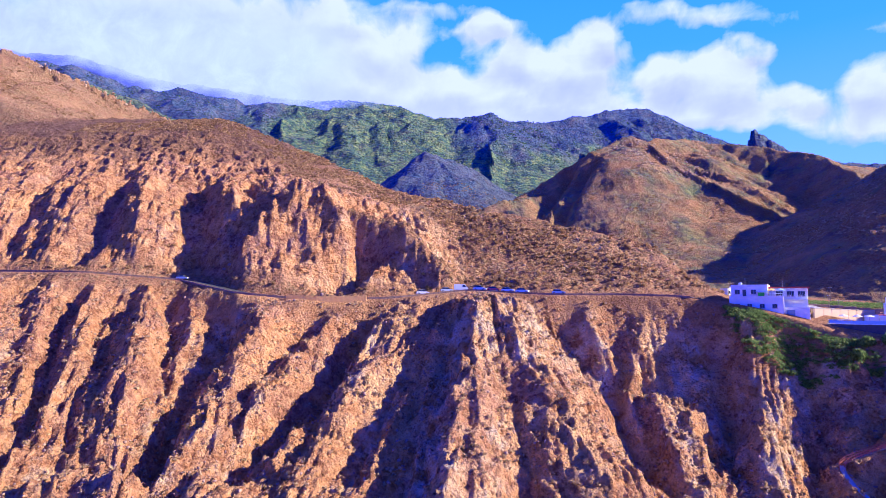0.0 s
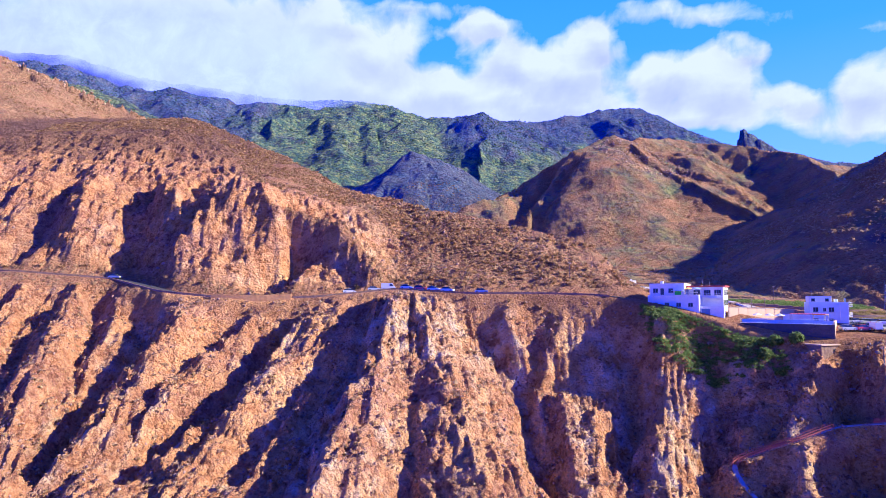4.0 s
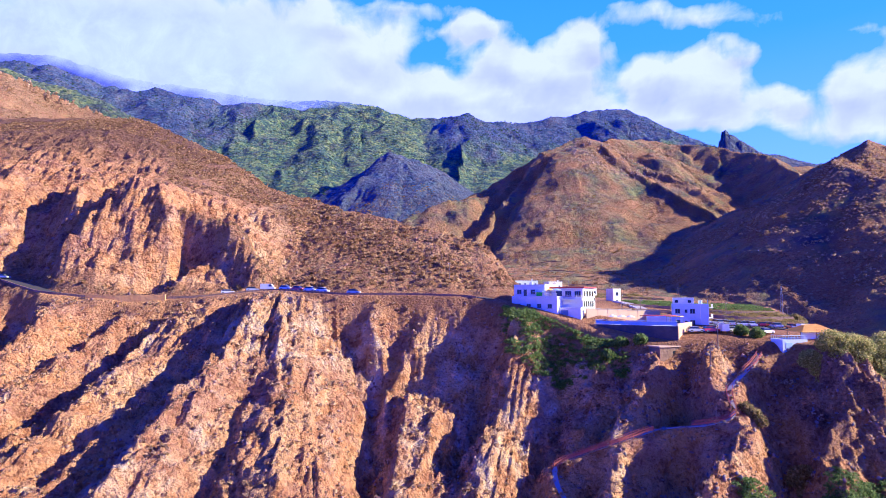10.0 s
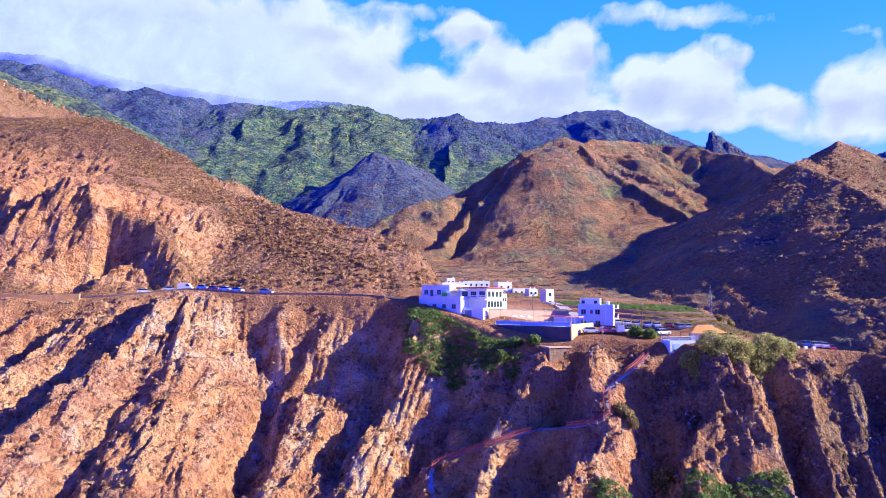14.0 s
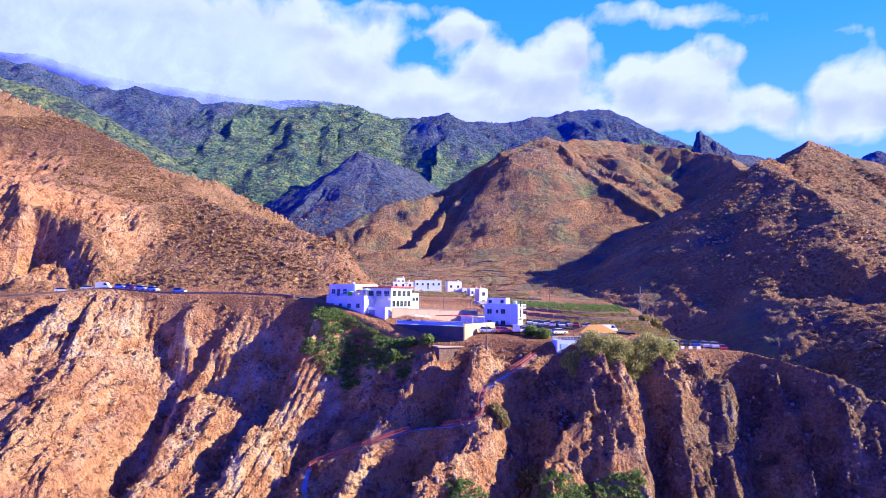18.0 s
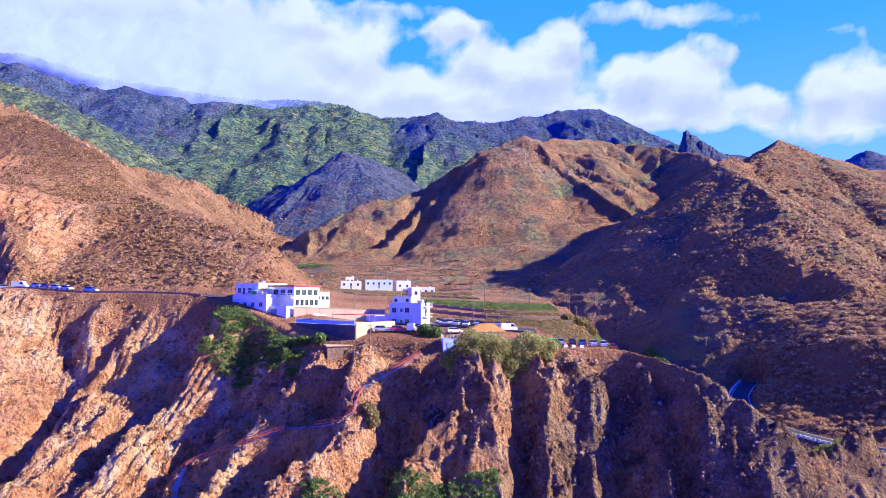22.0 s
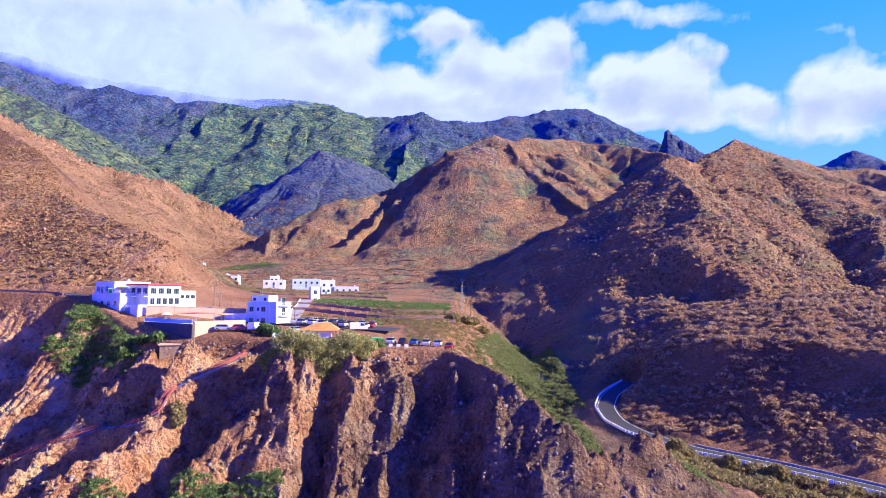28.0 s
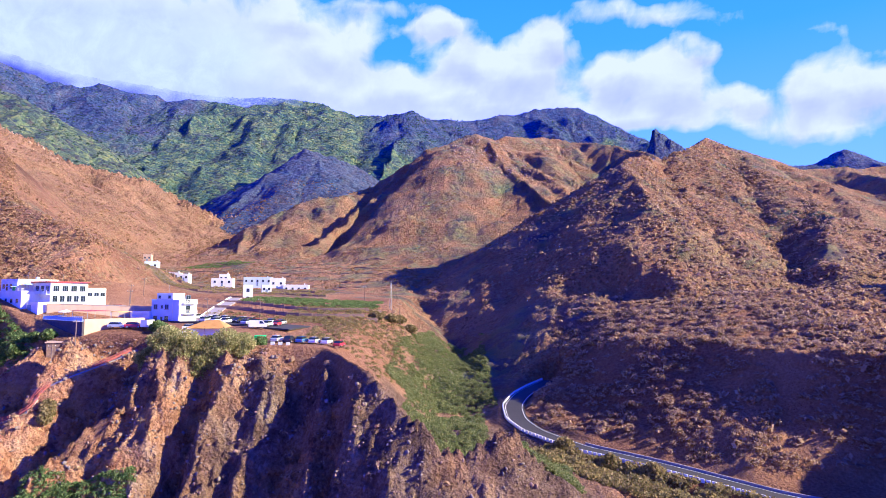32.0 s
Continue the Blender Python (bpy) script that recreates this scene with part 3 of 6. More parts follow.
g_basalt_shade = np.maximum(g_basalt_shade, np.exp(-((gx - 606) / 40) ** 2 - ((gy - 1140) / 30) ** 2) * smooth(375, 392, gz))
# dark heath over the top of the west hill, and the colours of the rock beds
g_heath = smooth(158, 186, gz + 10 * med) * (1 - smooth(-90, -20, gx)) * (1 - smooth(430, 470, gy)) * smooth(200, 240, gy)
bed_wave = fbm(s_fan / 16, (gz + 0.25 * gx) / 13, 3, 231) + 0.35 * fbm(gx / 9, gy / 9, 3, 235)
g_mauve = smooth(-0.06, 0.30, bed_wave) * g_rock
g_cream = smooth(0.10, 0.45, -bed_wave) * g_rock * smooth(-40, 0, gx) * (1 - 0.8 * smooth(100, 130, gx))
# blue haze and cloud shade of the far mountains, put into the leaf colour
g_haze_shade = smooth(-60, 40, gz - (405 + 60 * big + 0.10 * (gx - 100))) * smooth(1000, 1150, gy) * np.maximum(1 - smooth(-480, -300, gx + 90 * big), smooth(-10, 60, gx))
g_haze_shade = np.maximum(g_haze_shade, 0.95 * np.exp(-((gx - 610) / 60) ** 2 - ((gy - 1140) / 40) ** 2))
g_haze_shade = np.maximum(g_haze_shade, 0.95 * np.isin(g_owner, [i + 1 for i, h in enumerate(HILLS) if h[0] in ("cone_hill", "east_ridge", "tooth_ridge")]))
g_verge = smooth(-82, -70, gx) * (1 - smooth(-28, -18, gx)) * np.exp(-((gy - np.interp(gx, TX, TABLES[3][0])) / 2.4) ** 2)
for nm, val in (("heath", g_heath), ("mauve", g_mauve), ("cream", g_cream), ("haze_shade", g_haze_shade), ("verge", g_verge), ("rock", g_rock), ("green", g_green), ("dry", g_dry), ("pale", g_pale), ("umber", g_umber), ("calm", g_calm), ("dark", np.clip(g_basalt_shade, 0, 1))):
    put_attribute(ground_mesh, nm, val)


def ground_material():
    n = Nodes("hillside_earth_and_rock")
    co = n.coords()
    fine = n.noise(1.6, 8, 0.62, co)
    mid = n.noise(0.22, 6, 0.6, co)
    large = n.noise(0.035, 4, 0.55, co)
    warp = n.add("ShaderNodeVectorMath", {0: co, 1: n.add("ShaderNodeTexNoise", {"Scale": 0.5, "Detail": 3}).outputs["Color"]}).outputs[0]
    blocks = n.add("ShaderNodeTexVoronoi", {"Vector": warp, "Scale": 0.5, "Detail": 1.0, "Roughness": 0.6})
    chips = n.add("ShaderNodeTexVoronoi", {"Vector": warp, "Scale": 1.5})

    def cell(v):
        return n.add("ShaderNodeSeparateColor", {0: v.outputs["Color"]}).outputs[0]

    def mask(fac, lo, hi, top=1.0):
        return n.ramp(fac, [(lo, (0, 0, 0)), (hi, (top, top, top))])

    def times(a, b):
        return n.math("MULTIPLY", a, b)

    # rock: orange beds with cream, mauve and umber ones, broken into blocks
    blend = n.math("ADD", times(mid, 0.65), times(fine, 0.35))
    rock = n.ramp(blend, [(0.34, (0.24, 0.095, 0.03)), (0.43, (0.52, 0.245, 0.05)), (0.52, (0.71, 0.36, 0.075)), (0.64, (0.82, 0.52, 0.17))])
    mauve = n.ramp(blend, [(0.36, (0.19, 0.08, 0.05)), (0.50, (0.44, 0.215, 0.12)), (0.63, (0.66, 0.40, 0.23))])
    rock = n.mix(times(n.attr("mauve"), mask(large, 0.30, 0.5, 0.85)), rock, mauve)
    rock = n.mix(times(n.attr("cream"), 0.5), rock, n.ramp(blend, [(0.36, (0.50, 0.29, 0.09)), (0.5, (0.80, 0.57, 0.24)), (0.63, (0.86, 0.72, 0.40))]))
    rock = n.mix(times(n.attr("pale"), mask(mid, 0.42, 0.62)), rock, rgb(0.82, 0.70, 0.48))
    rock = n.mix(times(n.attr("umber"), n.ramp(fine, [(0.35, (0.8, 0.8, 0.8)), (0.65, (0.25, 0.25, 0.25))])), rock, n.ramp(mid, [(0.35, (0.19, 0.075, 0.045)), (0.65, (0.42, 0.19, 0.09))]))
    tone = n.math("ADD", times(cell(blocks), 0.5), times(cell(chips), 0.5))
    rock = n.mix(mask(tone, 0.52, 0.86, 0.5), rock, rgb(0.78, 0.48, 0.18))
    rock = n.mix(n.ramp(tone, [(0.18, (0.8, 0.8, 0.8)), (0.42, (0, 0, 0))]), rock, rgb(0.20, 0.085, 0.045))
    # soil between the shrubs
    soil = n.ramp(n.math("ADD", times(fine, 0.5), times(large, 0.5)), [(0.36, (0.20, 0.095, 0.04)), (0.5, (0.42, 0.222, 0.08)), (0.63, (0.58, 0.345, 0.13))])
    col = n.mix(n.attr("rock"), soil, rock)
    # basalt colours, with shade mixed into the dark
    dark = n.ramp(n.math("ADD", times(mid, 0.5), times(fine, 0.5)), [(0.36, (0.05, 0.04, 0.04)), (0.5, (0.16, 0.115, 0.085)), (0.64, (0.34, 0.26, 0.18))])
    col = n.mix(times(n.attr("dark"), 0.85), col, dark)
    col = n.mix(n.attr("verge"), col, n.ramp(fine, [(0.35, (0.52, 0.26, 0.06)), (0.6, (0.78, 0.46, 0.12))]))
    # rounded shrubs, two sizes, that stand close on the slopes
    bush = n.add("ShaderNodeTexVoronoi", {"Vector": co, "Scale": 0.62})
    low_bush = n.add("ShaderNodeTexVoronoi", {"Vector": co, "Scale": 1.15})
    cover = mask(n.math("ADD", n.noise(0.05, 4, 0.6, co), times(cell(bush), 0.25)), 0.52, 0.64)
    dome = times(n.math("SUBTRACT", 1.0, times(bush.outputs["Distance"], 1.35), clamp=True), cover)
    low_dome = n.math("SUBTRACT", 1.0, times(low_bush.outputs["Distance"], 1.4), clamp=True)
    growth = n.math("ADD", n.attr("dry"), n.math("MULTIPLY", n.attr("heath"), 0.5), clamp=True)
    twig = n.ramp(n.math("ADD", times(cell(bush), 0.45), n.math("ADD", times(fine, 0.25), times(n.noise(0.11, 4, 0.65, co), 0.3))), [(0.2, (0.11, 0.06, 0.025)), (0.5, (0.28, 0.17, 0.06)), (0.8, (0.58, 0.42, 0.16))])
    col = n.mix(times(growth, mask(dome, 0.15, 0.35, 0.9)), col, twig)
    col = n.mix(times(growth, mask(low_dome, 0.35, 0.6, 0.55)), col, n.ramp(cell(low_bush), [(0.2, (0.20, 0.11, 0.05)), (0.8, (0.48, 0.33, 0.14))]))
    col = n.mix(times(n.attr("heath"), n.ramp(n.noise(0.3, 5, 0.65, co), [(0.35, (0.95, 0.95, 0.95)), (0.65, (0.45, 0.45, 0.45))])), col, n.ramp(fine, [(0.35, (0.075, 0.04, 0.03)), (0.65, (0.20, 0.115, 0.07))]))
    # leaf cover and tree crowns of the mountains
    crowns = n.add("ShaderNodeTexVoronoi", {"Vector": warp, "Scale": 0.17})
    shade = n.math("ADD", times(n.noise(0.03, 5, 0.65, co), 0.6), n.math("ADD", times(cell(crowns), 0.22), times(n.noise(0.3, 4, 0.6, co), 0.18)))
    # blue haze is mixed into both leaf ramps; the second adds cloud shade
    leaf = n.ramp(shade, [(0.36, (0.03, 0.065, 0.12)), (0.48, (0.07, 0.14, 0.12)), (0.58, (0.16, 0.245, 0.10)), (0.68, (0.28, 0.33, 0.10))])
    haze_shade = n.ramp(shade, [(0.36, (0.03, 0.055, 0.16)), (0.62, (0.085, 0.13, 0.28))])
    leaf = n.mix(n.attr("haze_shade"), leaf, haze_shade)
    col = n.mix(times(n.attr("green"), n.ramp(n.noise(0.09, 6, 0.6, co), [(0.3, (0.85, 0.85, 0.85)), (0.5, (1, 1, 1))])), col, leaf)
    speck = n.noise(4.5, 5, 0.7, co)
    bare = n.math("SUBTRACT", 0.75, n.attr("green"), clamp=True)
    col = n.mix(times(n.ramp(speck, [(0.30, (1, 1, 1)), (0.45, (0, 0, 0))]), bare), col, rgb(0.11, 0.06, 0.04))
    col = n.mix(times(mask(speck, 0.60, 0.70), times(n.attr("rock"), 0.7)), col, rgb(0.82, 0.60, 0.28))
    n.put(n.b.inputs["Base Color"], col)
    n.b.inputs["Roughness"].default_value = 0.92
    n.b.inputs["Specular IOR Level"].default_value = 0.15
    canopy = times(n.math("SUBTRACT", times(n.noise(0.13, 5, 0.7, co), 1.6), times(crowns.outputs["Distance"], 0.9)), n.math("MULTIPLY", n.attr("green"), 1.7))
    cracks = times(n.math("ADD", blocks.outputs["Distance"], times(chips.outputs["Distance"], 0.45)), times(n.attr("rock"), -0.55))
    scrub = times(n.math("ADD", times(dome, 0.8), times(low_dome, 0.22)), growth)
    relief = n.math("ADD", n.math("ADD", canopy, scrub), n.math("ADD", times(fine, 0.9), n.math("ADD", mid, cracks)))
    n.bump(relief, 1.0, 2.4)
    return n.m


EARTH = ground_material()
ground = tagged(new("ground", ground_mesh), "dry orange and brown volcanic slopes with wooded mountains behind", "ground", kind="structure")
ground_mesh.materials.append(EARTH)


# ---------------------------------------------------------------- sky behind the mountains
SKY_R = 2150.0
SKY_C = (100.0, 0.0)
# soft masses of cloud: middle across and up, half widths, weight
CLOUDS = [(-62, 40, 24, 11, 1.0), (-36, 40, 18, 10, 1.0), (-20, 36, 10, 5, 0.9), (-54, 50, 22, 5, 0.75), (-30, 35, 12, 4, 0.9), (-16, 42, 8, 6, 0.55), (-24, 47, 6, 4, 0.7), (-55, 33, 22, 3, 0.7),
          (1, 44.5, 5.5, 2.2, 0.8), (8, 40, 6.5, 4.5, 1.0), (16, 38, 8, 5, 1.0), (22, 42.5, 4.5, 4, 1.0), (12, 34, 14, 4.5, 0.95), (-2, 34, 8, 4, 0.6), (2, 31, 20, 2.5, 0.6),
          (33, 37, 6, 4.5, 1.0), (43, 36, 8, 5.5, 1.0), (47, 42, 3, 3, 0.7), (38, 31, 14, 3.5, 0.85), (54, 33, 5, 3, 0.7), (66, 34, 6, 5, 1.0), (76, 36, 9, 6, 1.0), (66, 28, 12, 3, 0.7),
          (-13, 42, 9, 7, 0.55), (-8, 34, 12, 4, 0.75), (2, 45.5, 5, 2.6, 0.7), (-6, 49, 9, 2, 0.5), (12, 29.5, 50, 2.4, 0.5), (38, 48, 15, 2.6, 0.6), (69, 45.5, 5, 2.2, 0.45), (92, 38, 10, 7, 0.9), (-90, 42, 20, 12, 0.9), (20, 29, 40, 2.0, 0.4)]


def sky_backdrop():
    az = np.radians(np.linspace(-45, 45, 220))
    el = np.radians(np.linspace(-2, 36, 100))
    e, a = np.meshgrid(el, az, indexing="ij")
    x, y, z = SKY_C[0] + SKY_R * np.sin(a), SKY_C[1] + SKY_R * np.cos(a), 100 + SKY_R * np.tan(e)
    me = grid_mesh("sky_backdrop", x, y, z)
    ad, ed = np.degrees(a), np.degrees(e)
    cu, cv = np.tan(np.clip(a, -1.35, 1.35)) * 100, np.tan(e) / np.cos(a) * 100
    wa, we = cu + fbm(cu / 9, cv / 7, 4, 301) * 2.6, cv + fbm(cu / 9, cv / 7, 4, 305) * 1.8
    cover = np.zeros_like(ad)
    low = np.zeros_like(ad)
    for a0, e0, ra, re, w in CLOUDS:
        blob = w * np.exp(-(((wa - a0) / ra) ** 2 + ((we - e0) / re) ** 2) ** 1.5)
        cover = 1 - (1 - cover) * (1 - blob)
        low = np.maximum(low, blob * np.clip((e0 - we) / re, -1, 1))
    put_attribute(me, "cover", cover)
    put_attribute(me, "underside", np.clip(low, 0, 1))
    put_attribute(me, "azimuth", ad)
    put_attribute(me, "elevation", ed)
    n = Nodes("bright_cloudy_sky")
    vec = n.add("ShaderNodeCombineXYZ", {0: n.attr("azimuth"), 1: n.attr("elevation")}).outputs[0]
    puff = n.noise(0.33, 9, 0.58, vec, 0.35)
    wisp = n.noise(0.12, 6, 0.6, vec, 0.6)
    dens = n.math("ADD", n.attr("cover"), n.math("MULTIPLY", n.math("SUBTRACT", puff, 0.5), 0.85))
    dens = n.math("ADD", dens, n.math("MULTIPLY", n.math("SUBTRACT", wisp, 0.5), 0.4))
    alpha = n.ramp(dens, [(0.30, (0, 0, 0)), (0.50, (0.5, 0.5, 0.5)), (0.72, (1, 1, 1))])
    blue = n.ramp(n.math("DIVIDE", n.attr("elevation"), 40.0), [(0.25, (0.47, 0.70, 1.0)), (0.55, (0.25, 0.52, 1.0)), (1.0, (0.14, 0.34, 0.88))])
    west = n.ramp(n.math("DIVIDE", n.math("ADD", n.attr("azimuth"), 45.0), 90.0), [(0.08, (0.42, 0.42, 0.42)), (0.36, (0, 0, 0))])
    shade = n.math("ADD", n.math("ADD", n.attr("underside"), west), n.math("MULTIPLY", n.math("SUBTRACT", wisp, 0.5), 0.7))
    white = n.ramp(n.math("ADD", shade, n.math("MULTIPLY", n.math("SUBTRACT", puff, 0.5), -0.5)), [(0.0, (1.16, 1.05, 1.08)), (0.35, (0.90, 0.82, 0.99)), (0.8, (0.68, 0.63, 0.90))])
    col = n.mix(alpha, blue, white)
    em = n.add("ShaderNodeEmission", {"Color": col, "Strength": 0.49})
    n.t.links.new(em.outputs[0], n.t.nodes["Material Output"].inputs[0])
    me.materials.append(n.m)
    return tagged(new("backdrop", me), "bright blue sky with white cumulus clouds", "sky", kind="structure")


sky_sheet = sky_backdrop()


def cloud_bank():
    """Soft cloud that lies on the top of the left mountain."""
    st = np.array([h for h in HILLS if h[0] == "far_ridge"][0][2], float)
    x, v = np.meshgrid(np.linspace(-1500, 60, 160), np.linspace(0, 1, 40), indexing="xy")
    crest = np.interp(x, st[:, 0], st[:, 2])
    z = crest - 110 + v * 420
    y = 1425 + 0 * x
    me = grid_mesh("cloud_bank", x, y, z)
    edge = fbm(x / 130, z / 70, 3, 311) * 34
    thick = smooth(-72, 22, z - crest + edge) * (1 - smooth(-400, -130, x + 2 * edge)) * (1 - smooth(0.45, 1.0, v))
    put_attribute(me, "thickness", thick)
    n = Nodes("soft_mountain_cloud")
    co = n.coords()
    f = n.noise(0.012, 7, 0.6, co, 0.4)
    a = n.math("MULTIPLY", n.attr("thickness"), n.math("ADD", 0.35, n.math("MULTIPLY", f, 1.1)), clamp=True)
    em = n.add("ShaderNodeEmission", {"Color": n.ramp(f, [(0.3, (0.86, 0.83, 0.95)), (0.65, (1.05, 1.0, 1.06))]), "Strength": 0.49})
    clear = n.add("ShaderNodeBsdfTransparent")
    mixer = n.add("ShaderNodeMixShader", {0: a, 1: clear.outputs[0], 2: em.outputs[0]})
    n.t.links.new(mixer.outputs[0], n.t.nodes["Material Output"].inputs[0])
    me.materials.append(n.m)
    return tagged(new("cloud_bank", me), "soft white cloud resting on the dark mountain top", "cloud", kind="stuff")


cloud_bank()


# ---------------------------------------------------------------- building helpers
def heights(points):
    a = np.array(points, float)
    return land(a[:, 0], a[:, 1])[0]


def height(x, y):
    return float(heights([(x, y)])[0])


def part(name, bm, material, parent, label=""):
    """Links a bmesh as one mesh object under a thing or a part."""
    me = bpy.data.meshes.new(name)
    bm.to_mesh(me)
    bm.free()
    me.materials.append(material)
    ob = new(name, me)
    ob.parent = parent
    if label:
        ob["label"] = label
    return ob


def shared(name, me, parent, m):
    ob = new(name, me)
    ob.parent = parent
    ob.matrix_basis = m
    return ob


def thing(name, x, y, z, turn, label, category, group="", kind=""):
    ob = new(name)
    ob.empty_display_size = 0.5
    ob.matrix_basis = pose(x, y, z, 0, 0, turn)
    return tagged(ob, label, category, group, kind)


def add_box(bm, x0, y0, z0, x1, y1, z1, bevel=0.0):
    before = set(bm.faces)
    r = bmesh.ops.create_cube(bm, size=1)
    bmesh.ops.scale(bm, vec=(x1 - x0, y1 - y0, z1 - z0), verts=r["verts"])
    bmesh.ops.translate(bm, vec=((x0 + x1) / 2, (y0 + y1) / 2, (z0 + z1) / 2), verts=r["verts"])
    if bevel:
        edges = {e for v in r["verts"] for e in v.link_edges}
        bmesh.ops.bevel(bm, geom=list(edges), offset=bevel, segments=1, affect="EDGES")
    return bm


def box(*a, bevel=0.0):
    return add_box(bmesh.new(), *a, bevel=bevel)


def tube(x0, y0, z0, x1, y1, z1, r0, r1=None, sides=8, bm=None):
    bm = bm or bmesh.new()
    a, b = Vector((x0, y0, z0)), Vector((x1, y1, z1))
    r = bmesh.ops.create_cone(bm, cap_ends=True, segments=sides, radius1=r0, radius2=r0 if r1 is None else r1, depth=(b - a).length)
    m = Matrix.Translation((a + b) / 2) @ (b - a).to_track_quat("Z", "Y").to_matrix().to_4x4()
    bmesh.ops.transform(bm, matrix=m, verts=r["verts"])
    return bm


def paint(name, colour, rough=0.7, grime=0.35, scale=0.8, metal=0.0, dirt=(0.35, 0.28, 0.22)):
    n = Nodes(name)
    co = n.coords()
    f = n.noise(scale, 6, 0.65, co)
    fine = n.noise(scale * 9, 4, 0.6, co)
    k = n.math("MULTIPLY", n.ramp(f, [(0.45, (0, 0, 0)), (0.75, (1, 1, 1))]), grime)
    col = n.mix(k, rgb(*colour), rgb(*[c * d for c, d in zip(colour, [0.4 + 0.6 * v for v in dirt])]))
    col = n.mix(n.math("MULTIPLY", fine, 0.25), col, rgb(*[c * 0.75 for c in colour]))
    n.put(n.b.inputs["Base Color"], col)
    n.b.inputs["Roughness"].default_value = rough
    n.b.inputs["Metallic"].default_value = metal
    n.bump(fine, 0.25, 0.02)
    return n.m


def glass_dark(name, colour):
    n = Nodes(name)
    n.put(n.b.inputs["Base Color"], rgb(*colour))
    n.b.inputs["Roughness"].default_value = 0.08
    n.b.inputs["Specular IOR Level"].default_value = 0.8
    return n.m


def car_paint(name, colour):
    n = Nodes(name)
    n.put(n.b.inputs["Base Color"], n.mix(n.math("MULTIPLY", n.noise(3, 4, 0.6, n.coords()), 0.25), rgb(*colour), rgb(*[c * 0.7 + 0.04 for c in colour])))
    n.b.inputs["Roughness"].default_value = 0.25
    n.b.inputs["Coat Weight"].default_value = 0.6
    return n.m


def stone(name, dark, light, scale=1.2, bump=0.8):
    n = Nodes(name)
    co = n.coords()
    v = n.add("ShaderNodeTexVoronoi", {"Scale": scale})
    n.put(v.inputs["Vector"], co)
    f = n.noise(scale * 2.5, 6, 0.65, co)
    n.put(n.b.inputs["Base Color"], n.mix(n.math("MULTIPLY", f, 0.6), n.mix(n.noise(scale * .35, 3, 0.5, co), rgb(*dark), rgb(*light)), n.mix(v.outputs["Color"], rgb(*dark), rgb(*light))))
    n.b.inputs["Roughness"].default_value = 0.95
    n.bump(n.math("ADD", f, v.outputs["Distance"]), bump, 0.15)
    return n.m


WHITE = paint("whitewashed_render", (0.86, 0.88, 0.86), 0.8, 0.35, 0.5)
# pale blue paint, also the blue of shade on the car-park house front
BLUE_WHITE = paint("pale_blue_and_shade_render", (0.66, 0.78, 0.88), 0.8, 0.3, 0.5)
PEACH = paint("peach_render", (0.60, 0.44, 0.27), 0.9, 0.5, 0.4)
RED = paint("red_roof_tile", (0.50, 0.07, 0.05), 0.7, 0.4, 1.5)
ORANGE = paint("orange_canvas", (0.92, 0.58, 0.04), 0.75, 0.3, 0.8)
GREEN_CANVAS = paint("green_canvas", (0.08, 0.65, 0.10), 0.75, 0.2, 0.8)
TEAL = paint("turquoise_canvas", (0.42, 0.62, 0.86), 0.75, 0.2, 0.8)
RUST = paint("red_oxide_paint", (0.40, 0.11, 0.07), 0.7, 0.5, 2.0)
CONCRETE = paint("weathered_concrete", (0.40, 0.36, 0.33), 0.95, 0.6, 0.6)
DARK_WALL = stone("dark_basalt_masonry", (0.06, 0.055, 0.07), (0.13, 0.11, 0.11), 2.0)
MASONRY = stone("brown_stone_masonry", (0.16, 0.10, 0.07), (0.34, 0.24, 0.17), 1.6)
OCHRE_WALL = stone("ochre_road_wall", (0.62, 0.33, 0.06), (0.88, 0.55, 0.12), 1.0, 0.4)
BOULDER = stone("volcanic_boulder", (0.16, 0.085, 0.06), (0.52, 0.36, 0.26), 0.7)
ASPHALT = paint("worn_asphalt", (0.045, 0.043, 0.048), 0.95, 0.4, 0.35)
TRACK = paint("dusty_path", (0.42, 0.27, 0.17), 0.95, 0.5, 0.7)
LINE_PAINT = paint("road_line_paint", (0.75, 0.75, 0.72), 0.8, 0.5, 1.0)
METAL = paint("galvanised_steel", (0.45, 0.46, 0.48), 0.5, 0.4, 2.0, 0.6)
WOOD = paint("grey_timber_pole", (0.24, 0.18, 0.14), 0.9, 0.5, 1.5)
FRAME = paint("blue_window_frame", (0.22, 0.30, 0.46), 0.6, 0.2, 2.0)
PANE = glass_dark("window_glass", (0.025, 0.035, 0.06))
RUBBER = paint("tyre_rubber", (0.03, 0.03, 0.032), 0.9, 0.2, 4.0)
CAR_PAINTS = [car_paint("white_car_paint", (0.80, 0.80, 0.82)), car_paint("silver_car_paint", (0.50, 0.53, 0.58)), car_paint("blue_car_paint", (0.10, 0.22, 0.50)),
              car_paint("red_car_paint", (0.50, 0.05, 0.05)), car_paint("dark_car_paint", (0.05, 0.05, 0.07))]
CAR_WORDS = ["white", "silver", "blue", "red", "dark grey"]


# ---------------------------------------------------------------- roads and paths
def smooth_line(points, step=1.5):
    """A dense, rounded line through the stations."""
    p = np.array(points, float)
    seg = np.r_[0, np.cumsum(np.hypot(*np.diff(p[:, :2], axis=0).T))]
    t = np.arange(0, seg[-1], step)
    out = np.stack([np.interp(t, seg, p[:, i]) for i in range(p.shape[1])], -1)
    for _ in range(3):
        out[1:-1] = (out[:-2] + 2 * out[1:-1] + out[2:]) / 4
    return out


